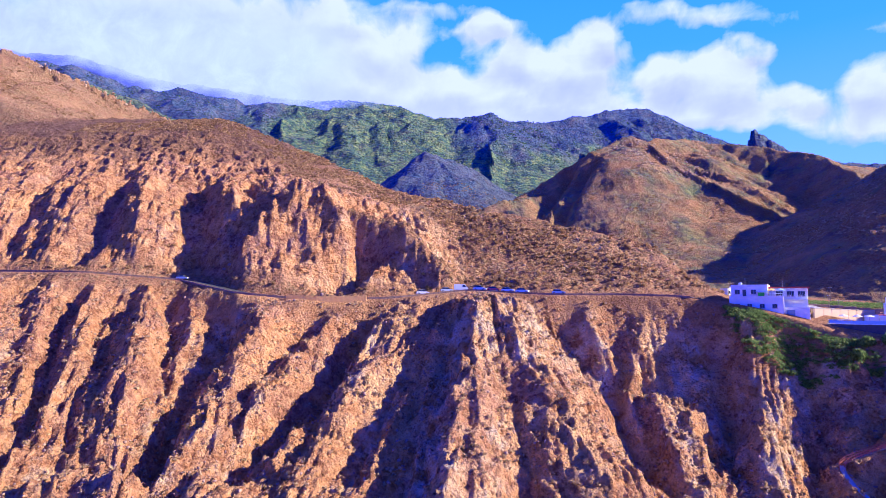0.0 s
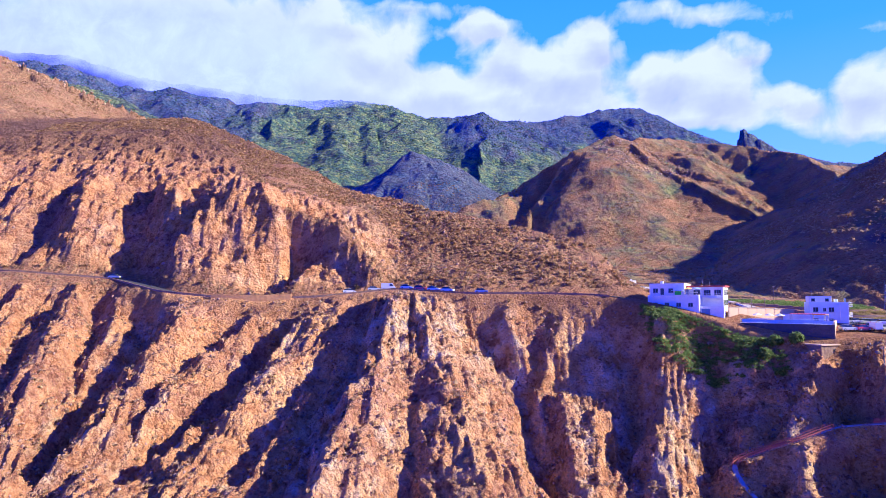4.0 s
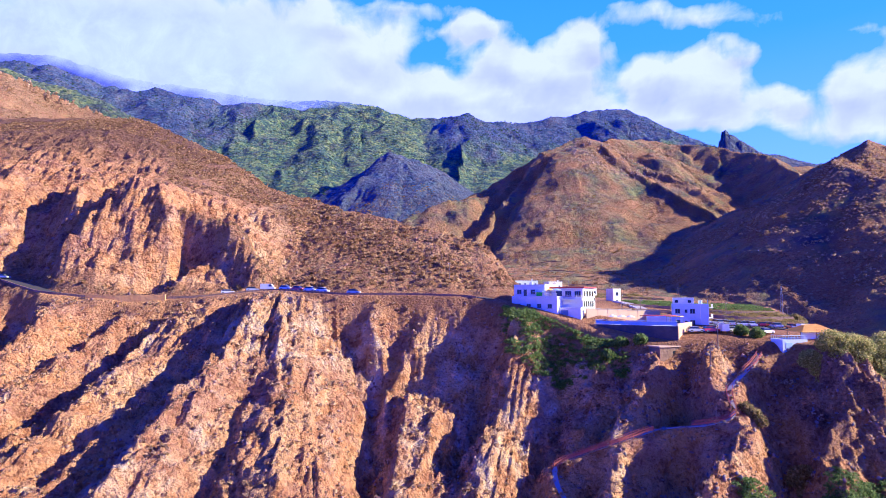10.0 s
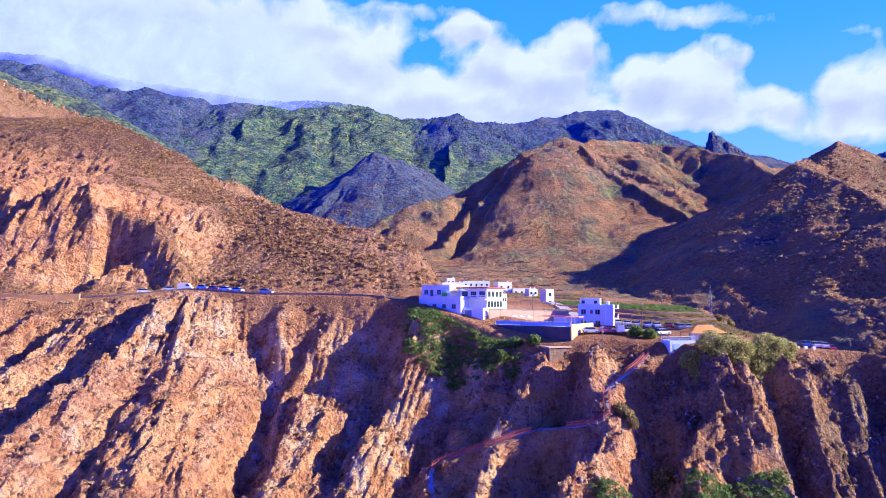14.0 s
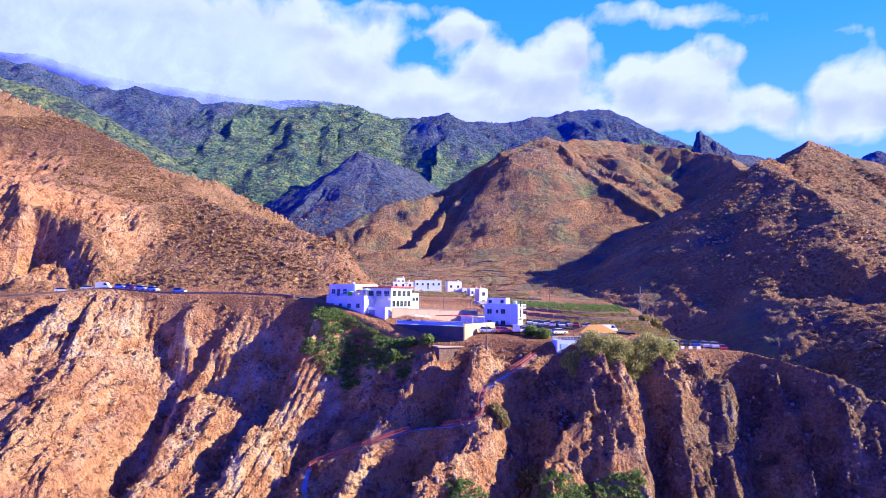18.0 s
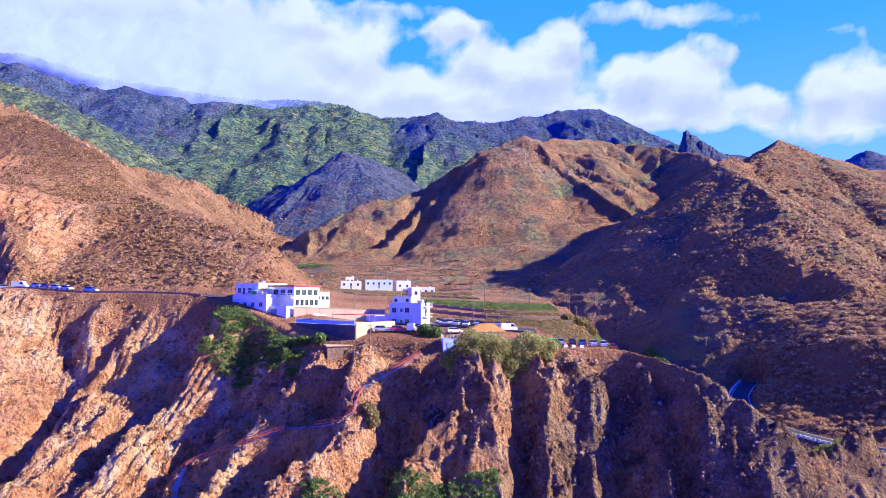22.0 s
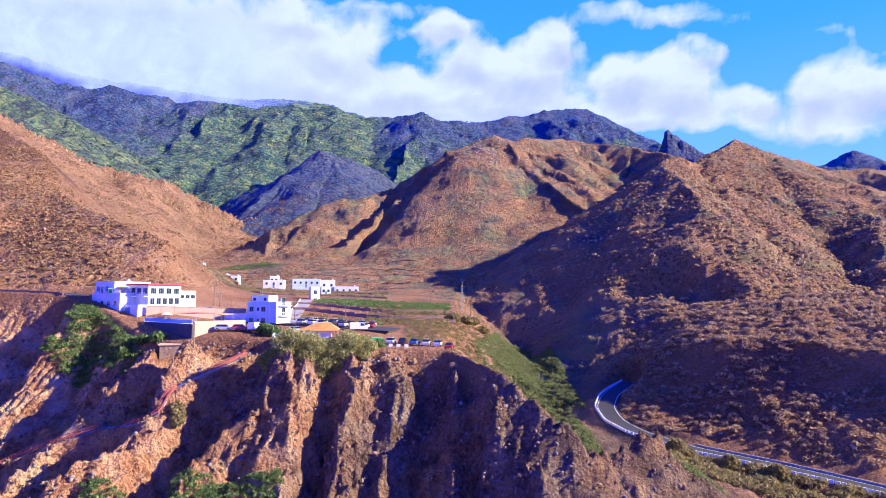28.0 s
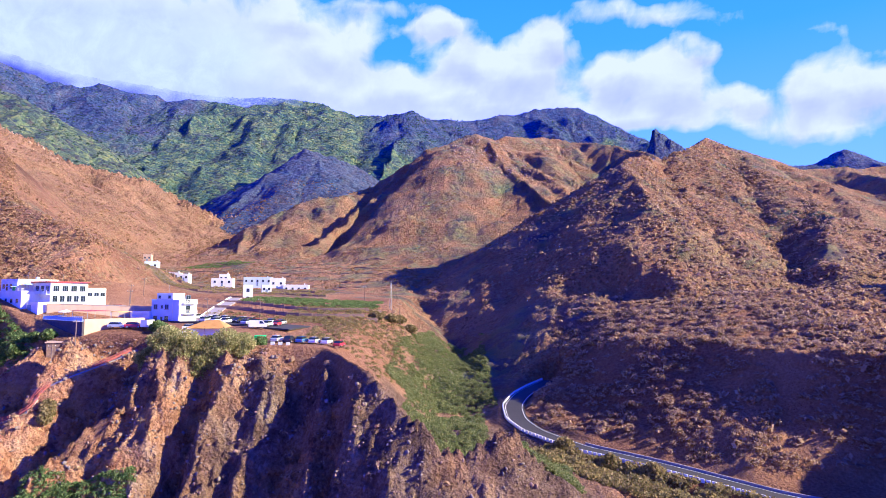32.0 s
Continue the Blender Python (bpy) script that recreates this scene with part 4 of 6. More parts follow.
def sides(line):
    d = np.gradient(line[:, :2], axis=0)
    d /= np.linalg.norm(d, axis=1)[:, None]
    return np.stack([-d[:, 1], d[:, 0]], -1)


def strip(line, left, right, thick):
    """A slab along a line (x, y, z), from one offset to another."""
    n = sides(line)
    bm = bmesh.new()
    rows = []
    for (x, y, z), (nx, ny) in zip(line, n):
        rows.append([bm.verts.new((x + nx * o, y + ny * o, z + dz)) for o, dz in ((left, 0), (right, 0), (right, -thick), (left, -thick))])
    for a, b in zip(rows, rows[1:]):
        for i in range(4):
            j = (i + 1) % 4
            bm.faces.new((a[i], a[j], b[j], b[i]))
    bm.faces.new(rows[0])
    bm.faces.new(rows[-1][::-1])
    bmesh.ops.recalc_face_normals(bm, faces=bm.faces)
    return bm


def lip_point(x, k=0.5):
    y0, y1 = np.interp(x, TX, TABLES[3][0]), np.interp(x, TX, TABLES[4][0])
    z0, z1 = np.interp(x, TX, TABLES[3][1]), np.interp(x, TX, TABLES[4][1])
    return (float(x), float(y0 + (y1 - y0) * k), float(z0 + (z1 - z0) * k))


def laid(points, rise):
    """Stations laid on the ground."""
    line = smooth_line([(x, y) for x, y in points])
    z = land(line[:, 0], line[:, 1], fine=False)[0]
    for _ in range(6):
        z[1:-1] = (z[:-2] + 2 * z[1:-1] + z[2:]) / 4
    return np.c_[line, z + rise]


# the cliff road
road_line = smooth_line([lip_point(x) for x in np.arange(-330, 76, 4)])
road_line[:, 2] += 0.25
road = tagged(new("road"), "narrow grey asphalt road cut into the cliff", "road", kind="structure")
part("asphalt", strip(road_line, 2.6, -2.6, 0.9), ASPHALT, road)
part("edge_line", strip(road_line + (0, 0, 0.012), -2.25, -2.37, 0.008), LINE_PAINT, road)
outer = road_line.copy()
parapet = tagged(new("parapet"), "low ochre stone parapet along the outer edge of the cliff road", "wall", kind="structure")
for i in range(0, len(outer) - 9, 8):
    seg = outer[i:i + 9] + (0, 0, 0.55)
    mid_x = seg[4][0]
    mat, tall = (OCHRE_WALL, 2.6) if -50 < mid_x < -22 else (MASONRY, 1.2)
    ochre = mat is OCHRE_WALL
    part("wall_length", strip(seg + (0, 0, 0.3 if ochre else -0.25), -3.2 if ochre else -2.65, -3.7 if ochre else -3.0, tall + (0.8 if ochre else 0)), mat, parapet)

# the lower road on the far side of the gully
low_road_points = LOW_ROAD_PLAN
low_line = smooth_line(low_road_points)
low_line[:, 2] += 0.4
lower_road = tagged(new("road"), "dark asphalt road bending down beside the hill", "road", kind="structure")
part("asphalt", strip(low_line, 2.8, -2.8, 1.6), ASPHALT, lower_road)
part("edge_line", strip(low_line + (0, 0, 0.012), 2.35, 2.2, 0.008), LINE_PAINT, lower_road)
part("edge_line", strip(low_line + (0, 0, 0.012), -2.05, -2.2, 0.008), LINE_PAINT, lower_road)
rail = tagged(new("road_parapet"), "white painted concrete kerb blocks along the bending road", "barrier", kind="structure")
block_bm = box(-0.42, -0.16, -0.3, 0.42, 0.16, 0.5, bevel=0.04)
block_me = bpy.data.meshes.new("block")
block_bm.to_mesh(block_me)
block_me.materials.append(WHITE)
dense = smooth_line(low_road_points, 1.05)
for (x, y, z), (nx, ny), nxt in zip(dense[:-1], sides(dense)[:-1], dense[1:]):
    shared("block", block_me, rail, pose(x - nx * 2.75, y - ny * 2.75, z + 0.4, 0, 0, math.degrees(math.atan2(nxt[1] - y, nxt[0] - x))))

inner = tagged(new("road_wall"), "low grey stone retaining wall on the hill side of the bending road", "wall", kind="structure")
for i in range(40, len(low_line) - 7, 6):
    part("wall_length", strip(low_line[i:i + 7] + (0, 0, 0.45), 3.0, 3.3, 1.4), CONCRETE, inner)

# the path down the cliff, with its red rails
path_line = smooth_line(PATH_PLAN)
path_line[:, 2] += 0.18
footpath = tagged(new("footpath"), "steep zigzag footpath of pale concrete steps down the cliff", "path", kind="structure")
for i in range(0, len(path_line) - 3, 3):
    part("slab", strip(path_line[i:i + 4], 0.5, -0.5, 0.5), TRACK if 105 > path_line[i][0] > 84 else CONCRETE, footpath)
path_rail = tagged(new("handrail"), "red-painted boarded handrail beside the cliff footpath", "railing", kind="structure")
pn = sides(path_line)
post_me = bpy.data.meshes.new("post")
tube(0, 0, -0.3, 0, 0, 1.0, 0.05, sides=6).to_mesh(post_me)
post_me.materials.append(RUST)
for side in (0.55, -0.55):
    for i in range(0, len(path_line) - 5, 5):
        x = path_line[i][0]
        if x > 127 or 116 < x < 121.5 or 84 < x < 106:
            seg = path_line[i:i + 6].copy()
            seg[:, :2] += pn[i:i + 6] * side
            part("top_rail", strip(seg + (0, 0, 1.0), 0.05, -0.05, 0.10), RUST, path_rail)
            part("side_board", strip(seg + (0, 0, 0.55), 0.03, -0.03, 0.3), RUST, path_rail)
            for px, py, pz in seg[:5]:
                shared("post", post_me, path_rail, pose(px, py, pz))

# the lane that climbs from the car park between the houses
lane_line = laid([(133, 168), (130.9, 176), (128.6, 190), (127.2, 200), (126.4, 212), (124, 226)], 0.3)
lane = tagged(new("lane"), "narrow grey lane climbing between the village houses", "road", kind="structure")
part("asphalt", strip(lane_line, 1.9, -1.9, 0.7), CONCRETE, lane)
part("kerb", strip(lane_line + (0, 0, 0.35), 2.2, 1.92, 0.9), WHITE, lane)

# ---------------------------------------------------------------- houses
def wall_window(parent, face, at, z, w, h, base, mullions=1):
    """A window on the face across x (side 'x') or across y (side 'y') of a block whose face lies at base."""
    t, n = 0.07, mullions + 1

    def slab(a0, b0, a1, b1, out, back):
        if face == "x":
            return box(base - out, at + a0, z + b0, base + back, at + a1, z + b1)
        return box(at + a0, base - out, z + b0, at + a1, base + back, z + b1)

    win = part("window", slab(-w / 2, -h / 2, w / 2, h / 2, 0.05, 0.02), FRAME, parent)
    wide = (w - t * (n + 1)) / n
    for i in range(n):
        a0 = -w / 2 + t + i * (wide + t)
        part("pane", slab(a0, -h / 2 + t, a0 + wide, h / 2 - t, 0.058, -0.04), PANE, win)
    part("sill", slab(-w / 2 - 0.08, -h / 2 - 0.09, w / 2 + 0.08, -h / 2 - 0.003, 0.14, 0), CONCRETE, win)
    return win


def block(house, x0, y0, z0, x1, y1, z1, material=None, parapet_h=0.45, name="wall", label=""):
    """A walled storey with its flat roof and a parapet round it."""
    w = part(name, box(x0, y0, z0, x1, y1, z1, bevel=0.03), material or WHITE, house, label)
    bm = bmesh.new()
    t = 0.22
    for a in ((x0, y0, x1, y0 + t), (x0, y1 - t, x1, y1), (x0, y0 + t, x0 + t, y1 - t), (x1 - t, y0 + t, x1, y1 - t)):
        add_box(bm, a[0], a[1], z1 + 0.003, a[2], a[3], z1 + parapet_h)
    part("parapet", bm, material or WHITE, house)
    part("roof", box(x0 + t, y0 + t, z1 + 0.004, x1 - t, y1 - t, z1 + 0.08), CONCRETE, house)
    return w


def railing(parent, x0, y0, x1, y1, z, material, h=1.0, gap=1.2, name="railing"):
    length = math.hypot(x1 - x0, y1 - y0)
    n = max(2, int(length / gap))
    r = part(name, tube(x0, y0, z + h, x1, y1, z + h, 0.05, sides=6), material, parent)
    part("lower_rail", tube(x0, y0, z + h * 0.5, x1, y1, z + h * 0.5, 0.03, sides=6), material, r)
    for i in range(n + 1):
        k = i / n
        x, y = x0 + (x1 - x0) * k, y0 + (y1 - y0) * k
        part("post", tube(x, y, z - 0.02, x, y, z + h, 0.04, sides=6), material, r)
    return r


# the large white house with a red roof edge, on the brow
HA = thing("house", 97.1, 162.8, 0, 59, "large white terraced house with red roof edge above green shrubs", "house")
block(HA, 0, 0, 94.2, 9.6, 9, 102.2, parapet_h=0.2)
part("roof_edge", box(-0.5, -0.5, 102.42, 10.1, 9.5, 102.75, bevel=0.05), RED, HA, "red tiled roof edge")
for i in range(4):
    wall_window(HA, "y", 1.4 + i * 2.25, 100.9, 1.5, 1.5, 0, 2)
for i in range(5):
    wall_window(HA, "y", 1.2 + i * 1.8, 98.2, 1.25, 1.6, 0, 1)
for i in range(3):
    wall_window(HA, "x", 1.4 + i * 2.6, 100.9, 1.7, 1.4, 0, 2)
block(HA, -4.3, 5.5, 93, 7, 18.6, 99.8)
block(HA, -3.7, 9.2, 99.85, 6.5, 18.2, 102.9)
for y in (7.6, 10.6, 13.6, 16.6):
    wall_window(HA, "x", y, 97.6, 1.2, 1.1, -4.3)
for y in (16.6, 12.6):
    wall_window(HA, "x", y, 101.4, 1.3, 1.2, -3.7)
part("door", box(-3.76, 14.4, 100.0, -3.69, 15.3, 102.0), PANE, HA, "dark doorway")
part("awning", box(-5.2, 9.4, 101.3, -3.8, 12.2, 101.42), TEAL, HA, "turquoise awning")
part("green_shutter", box(-3.80, 10.0, 99.95, -3.69, 11.6, 101.2), GREEN_CANVAS, HA, "green-curtained doorway")
railing(HA, -4.2, 5.7, -4.2, 9.1, 99.9, WHITE)
railing(HA, -0.9, 0.1, -0.9, 5.3, 99.5, WHITE)
part("balcony", box(-1.1, 0, 99.3, -0.003, 5.4, 99.5), WHITE, HA)
block(HA, -3.0, -0.4, 92, -0.01, 5.45, 97.0, parapet_h=0.3)
part("garage_door", box(-3.06, 3.0, 94.6, -2.98, 5.0, 96.6), FRAME, HA, "grey-blue garage door")
block(HA, 9.62, 1.5, 95, 15.5, 8.5, 100.6)
for x in (11, 12.8, 14.5):
    wall_window(HA, "y", x, 99.4, 1.3, 1.0, 1.5)

# retaining wall of the upper car terrace
terrace = tagged(new("terrace_wall"), "long peach-rendered retaining wall below the white house", "wall", kind="structure")
tx, ty = math.cos(radians(48)), math.sin(radians(48))
for i in range(7):
    x0, y0 = 97.6 + tx * i * 4.6, 160.9 + ty * i * 4.6 - i * 2.1
    m = pose(x0, y0, 0, 0, 0, 24)
    p = part("wall_length", box(0, 0, 89, 4.58, 0.5, 96.9 - 0.12 * i, bevel=0.03), PEACH, terrace)
    p.matrix_basis = m
    c = part("coping", box(0, -0.08, 96.9 - 0.12 * i + .004, 4.58, 0.58, 97.05 - 0.12 * i), CONCRETE, terrace)
    c.matrix_basis = m

# the blue-railed deck on its dark wall
DECK = thing("deck", 115.7, 146.2, 1.1, 56, "flat-roofed deck with blue railing on a dark stone wall", "terrace")
part("side_wall", box(0, 0, 86, 0.5, 20.5, 92.0, bevel=0.03), DARK_WALL, DECK, "dark basalt wall")
part("front_wall", box(0.52, 0, 86, 15, 0.5, 92.6, bevel=0.03), PEACH, DECK, "peach-rendered wall")
part("floor", box(0.1, 0.55, 91.7, 12, 20.4, 92.05), BLUE_WHITE, DECK)
railing(DECK, 0.15, 0.2, 0.15, 20.3, 92.06, BLUE_WHITE, 1.1, 1.0)
part("canvas_screen", box(0.06, 0.3, 92.15, 0.10, 20.0, 92.95), TEAL, DECK, "pale blue windbreak canvas")
part("canopy", box(2.0, 2.0, 94.3, 7.5, 9.5, 94.42), RED, DECK, "red canopy")
for x, y in ((2.1, 2.1), (7.4, 2.1), (2.1, 9.4), (7.4, 9.4)):
    part("canopy_post", tube(x, y, 92.05, x, y, 94.3, 0.06), METAL, DECK)
part("orange_awning", box(9.0, 1.5, 94.0, 12.5, 5.0, 94.15), ORANGE, DECK, "orange awning")
for x, y in ((9.1, 1.6), (12.4, 1.6), (9.1, 4.9), (12.4, 4.9)):
    part("awning_post", tube(x, y, 92.05, x, y, 94.0, 0.05), METAL, DECK)

# house with the front's blue shade and the side's sunlit white painted on
HB = thing("house", 130.4, 163.4, 0, 71, "three-storey house above the car park, front painted with blue shade, balcony side sunlit white", "house")
block(HB, 0, 0, 90.2, 6.4, 9.0, 97.9, BLUE_WHITE, 0.35)
part("sunlit_side_face", box(0.03, -0.12, 90.2, 6.4, -0.004, 98.2), WHITE, HB, "side wall painted white as sunlit")
block(HB, 1.5, 3.4, 98.0, 5.8, 8.7, 99.7, WHITE, 0.2, "penthouse")
for z in (96.3, 93.3):
    for y, w in ((7.6, 1.25), (5.5, 0.7), (3.9, 1.25)):
        wall_window(HB, "x", y, z, w, 1.25 if w > 1 else 0.9, 0)
for y in (7.8, 4.5):
    wall_window(HB, "x", y, 98.9, 0.9, 0.8, 1.5, 0)
for z in (94.6, 97.3):
    slab = part("balcony", box(0.8, -1.2, z - 0.2, 5.6, -0.13, z), WHITE, HB)
    railing(HB, 0.85, -1.15, 5.55, -1.15, z, WHITE, 0.9, 0.8)
    wall_window(HB, "y", 3.2, z + 1.1, 1.6, 1.9, -0.12)
part("drainpipe", tube(-0.08, 1.9, 90.5, -0.08, 1.9, 98, 0.06, sides=6), WHITE, HB)
block(HB, -0.6, 9.02, 91.0, 4.5, 15.5, 94.8, WHITE, 0.3, "annexe")

# house behind, slender
HC = thing("house", 124.2, 232, 0, 20, "slender white house among terraces", "house")
block(HC, 0, 0, 93, 3.4, 4.6, 103.0, WHITE, 0.3)
wall_window(HC, "y", 1.7, 101.3, 1.1, 1.3, 0)
wall_window(HC, "y", 1.7, 98.3, 1.1, 1.3, 0)


def small_house(x, y, top, width, depth, tall, turn, material, label):
    h = thing("house", x, y, top - tall, turn, label, "house", "houses of the upper village")
    block(h, 0, 0, -5, width, depth, tall, material, 0.3)
    n = max(2, int(width / 2.6))
    for i in range(n):
        wall_window(h, "y", width * (i + 0.5) / n, tall * 0.6, 1.0, 1.1, 0, 0)
    part("door", box(width * 0.5 - 0.45, -0.05, 0.0, width * 0.5 + 0.45, 0.02, 1.95), FRAME, h)
    part("chimney", box(width * 0.8, depth * 0.4, tall + 0.085, width * 0.8 + 0.6, depth * 0.4 + 0.6, tall + 1.0, bevel=0.03), material, h)
    return h


small_house(112.5, 306, 107.6, 7.2, 7, 5.6, 12, WHITE, "two-storey white village house in the valley")
small_house(119.8, 304, 104.4, 12, 8, 4.2, 8, WHITE, "long low white village house")
small_house(85.8, 300, 107.2, 10, 7, 3.6, 10, WHITE, "white village house with flat roof")
small_house(87, 307, 109.4, 4.2, 5, 4.2, 10, WHITE, "narrow white upper block of a village house")
small_house(95.5, 318, 108.4, 14, 7, 4.2, 8, BLUE_WHITE, "pale blue shaded village house")
small_house(38, 330, 116.8, 7, 6, 4.6, 18, BLUE_WHITE, "pale house with pinkish roof below the hillside")
small_house(31.5, 334, 116.0, 6, 5, 3.6, 18, PEACH, "pinkish low house below the hillside")
small_house(55, 318, 110.4, 7, 6, 3.4, 6, WHITE, "small white house among green terraces")
small_house(64.5, 312, 109.6, 5, 5, 3.6, 6, WHITE, "small white shed-like house among green terraces")
small_house(6, 392, 124.5, 5, 5, 4.5, 14, PEACH, "small pink house high on the valley track")
small_house(122, 262, 103.5, 4, 4, 3.5, 20, WHITE, "small white hut beside the terraces")


# ---------------------------------------------------------------- small buildings at the brow
KIOSK = thing("kiosk", 136.4, 139.2, 0, 8, "small white and blue cliff-edge kiosk with railed roof", "kiosk")
block(KIOSK, 0, 0, 86.5, 6.2, 4, 90.4, BLUE_WHITE, 0.15)
part("shutter", box(0.8, -0.06, 88.6, 2.4, 0.02, 89.8), TEAL, KIOSK)
part("shutter", box(3.4, -0.06, 88.6, 5.2, 0.02, 89.8), PANE, KIOSK)
railing(KIOSK, 0.1, 0.1, 6.1, 0.1, 90.5, BLUE_WHITE, 0.9, 0.7)
railing(KIOSK, 0.1, 0.1, 0.1, 3.9, 90.5, BLUE_WHITE, 0.9, 0.7)

HUT = thing("hut", 110.0, 142.6, 0, 20, "low brown stone hut with flat roof on the cliff", "hut")
part("wall", box(0, 0, 83, 5.6, 4.6, 88.4, bevel=0.05), MASONRY, HUT)
part("roof", box(-0.3, -0.3, 88.404, 5.9, 4.9, 88.7, bevel=0.04), PEACH, HUT)
part("opening", box(3.8, -0.04, 85.5, 5.2, 0.02, 87.5), PANE, HUT, "dark opening")

PAVILION = thing("pavilion", 141.6, 141.2, 91, 6, "open pavilion with an orange pitched awning at the cliff edge", "pavilion")
bm = bmesh.new()
eaves = [bm.verts.new(p) for p in ((0, -0.6, 1.1), (9.0, -0.6, 1.1), (9.0, 5.6, 1.3), (0, 5.6, 1.3))]
ridge_ends = [bm.verts.new(p) for p in ((3.6, 3.4, 2.7), (6.6, 3.4, 2.9))]
bm.faces.new((eaves[0], eaves[1], ridge_ends[1], ridge_ends[0]))
bm.faces.new((eaves[2], eaves[3], ridge_ends[0], ridge_ends[1]))
bm.faces.new((eaves[1], eaves[2], ridge_ends[1]))
bm.faces.new((eaves[3], eaves[0], ridge_ends[0]))
bmesh.ops.solidify(bm, geom=bm.faces[:], thickness=0.12)
part("awning", bm, ORANGE, PAVILION, "orange pitched awning")
for x in (0.3, 4.2, 8.3):
    for y in (0.3, 4.7):
        part("post", tube(x, y, -0.8, x, y, 1.2 if x != 4.2 else 1.6, 0.07), WOOD, PAVILION)
part("counter", box(1.0, 0.6, -0.6, 7.4, 1.4, 1.0, bevel=0.03), BLUE_WHITE, PAVILION)

STALL = thing("market_stall", 159.8, 137.2, height(159.8, 137.2), 10, "bright green canvas stall at the cliff edge", "stall")
part("canopy", box(-1.2, -1.0, 1.5, 1.2, 1.0, 1.75, bevel=0.08), GREEN_CANVAS, STALL)
part("side_cloth", box(-1.15, -0.97, 0.2, 1.15, -0.93, 1.5), GREEN_CANVAS, STALL)
for x in (-1.1, 1.1):
    for y in (-0.9, 0.9):
        part("post", tube(x, y, -0.3, x, y, 1.5, 0.04), METAL, STALL)

# low stone walls of the terraces behind the car park
TERRACES = tagged(new("field_walls"), "dry stone terrace walls below the green fields", "wall", kind="structure")
for y0, xa, xb, up in ((199, 118, 178, 1.3), (210, 122, 176, 1.1), (255, 95, 150, 0.8), (275, 70, 140, 0.8), (345, 40, 150, 0.6), (372, 30, 160, 0.6), (402, 20, 170, 0.6), (436, 10, 170, 0.6), (478, 0, 150, 0.6)):
    x = xa
    while x < xb:
        y = y0 + 2.5 * math.sin(x / 9)
        z = height(x + 2, y)
        p = part("wall_length", box(0, 0, -1.5, 4.02, 0.6, up, bevel=0.06), MASONRY, TERRACES)
        p.matrix_basis = pose(x, y, z - 0.2, 0, 0, math.degrees(math.atan2(2.5 / 9 * math.cos(x / 9), 1)))
        x += 4.0


# ---------------------------------------------------------------- poles
def lattice_mast(x, y, tall):
    z = height(x, y)
    m = thing("mast", x, y, z, 20, "slim grey steel lattice mast on the bank", "mast")
    legs = [(0.45, 0.26), (-0.45, 0.26), (0, -0.52)]
    for a, b in legs:
        part("leg", tube(a, b, -0.5, a * 0.5, b * 0.5, tall, 0.05, 0.035, 6), METAL, m)
    n = 12
    for i in range(n):
        k0, k1 = 1 - 0.5 * i / n, 1 - 0.5 * (i + 1) / n
        bm = bmesh.new()
        for (a, b), (c, d) in zip(legs, legs[1:] + legs[:1]):
            tube(a * k0, b * k0, tall * i / n, c * k1, d * k1, tall * (i + 1) / n, 0.02, sides=4, bm=bm)
        part("brace", bm, METAL, m)
    part("aerial", tube(0, 0, tall, 0, 0, tall + 1.2, 0.03, sides=6), METAL, m)
    return m


lattice_mast(180.5, 219, 9.5)


def pole(x, y, tall, name="utility_pole", label="weathered timber utility pole"):
    p = thing(name, x, y, height(x, y), random.uniform(0, 60), label, "pole", "poles")
    part("shaft", tube(0, 0, -0.6, 0, 0, tall, 0.13, 0.09), WOOD, p)
    part("crossarm", box(-0.7, -0.06, tall - 0.5, 0.7, 0.06, tall - 0.38), WOOD, p)
    for k in (-0.6, 0.6):
        part("insulator", tube(k, 0, tall - 0.38, k, 0, tall - 0.2, 0.05, sides=6), BLUE_WHITE, p)
    return p


for x, y, h in ((145, 185, 6.5), (169, 236, 6), (131, 181, 6), (183.5, 221, 4.5), (111, 176, 6.5), (119, 184, 6), (120.5, 136, 5), (117.5, 133, 4), (104, 190, 6), (98, 210, 6), (62, 190, 5.5), (296, 212, 7), (152, 240, 6)):
    pole(x, y, h)


# ---------------------------------------------------------------- cars
def car_mesh(profile, half_width, top_in=0.0):
    """A body from a side profile of (x, z), drawn in towards the roof."""
    bm = bmesh.new()
    zs = [z for _, z in profile]
    rings = []
    for s in (-1, 1):
        rings.append([bm.verts.new((x, s * (half_width - top_in * (z - min(zs)) / (max(zs) - min(zs))), z)) for x, z in profile])
    bm.faces.new(rings[0])
    bm.faces.new(rings[1][::-1])
    n = len(profile)
    for i in range(n):
        bm.faces.new((rings[0][i], rings[1][i], rings[1][(i + 1) % n], rings[0][(i + 1) % n]))
    bmesh.ops.recalc_face_normals(bm, faces=bm.faces)
    bmesh.ops.bevel(bm, geom=bm.edges[:], offset=0.05, segments=2, affect="EDGES")
    return bm


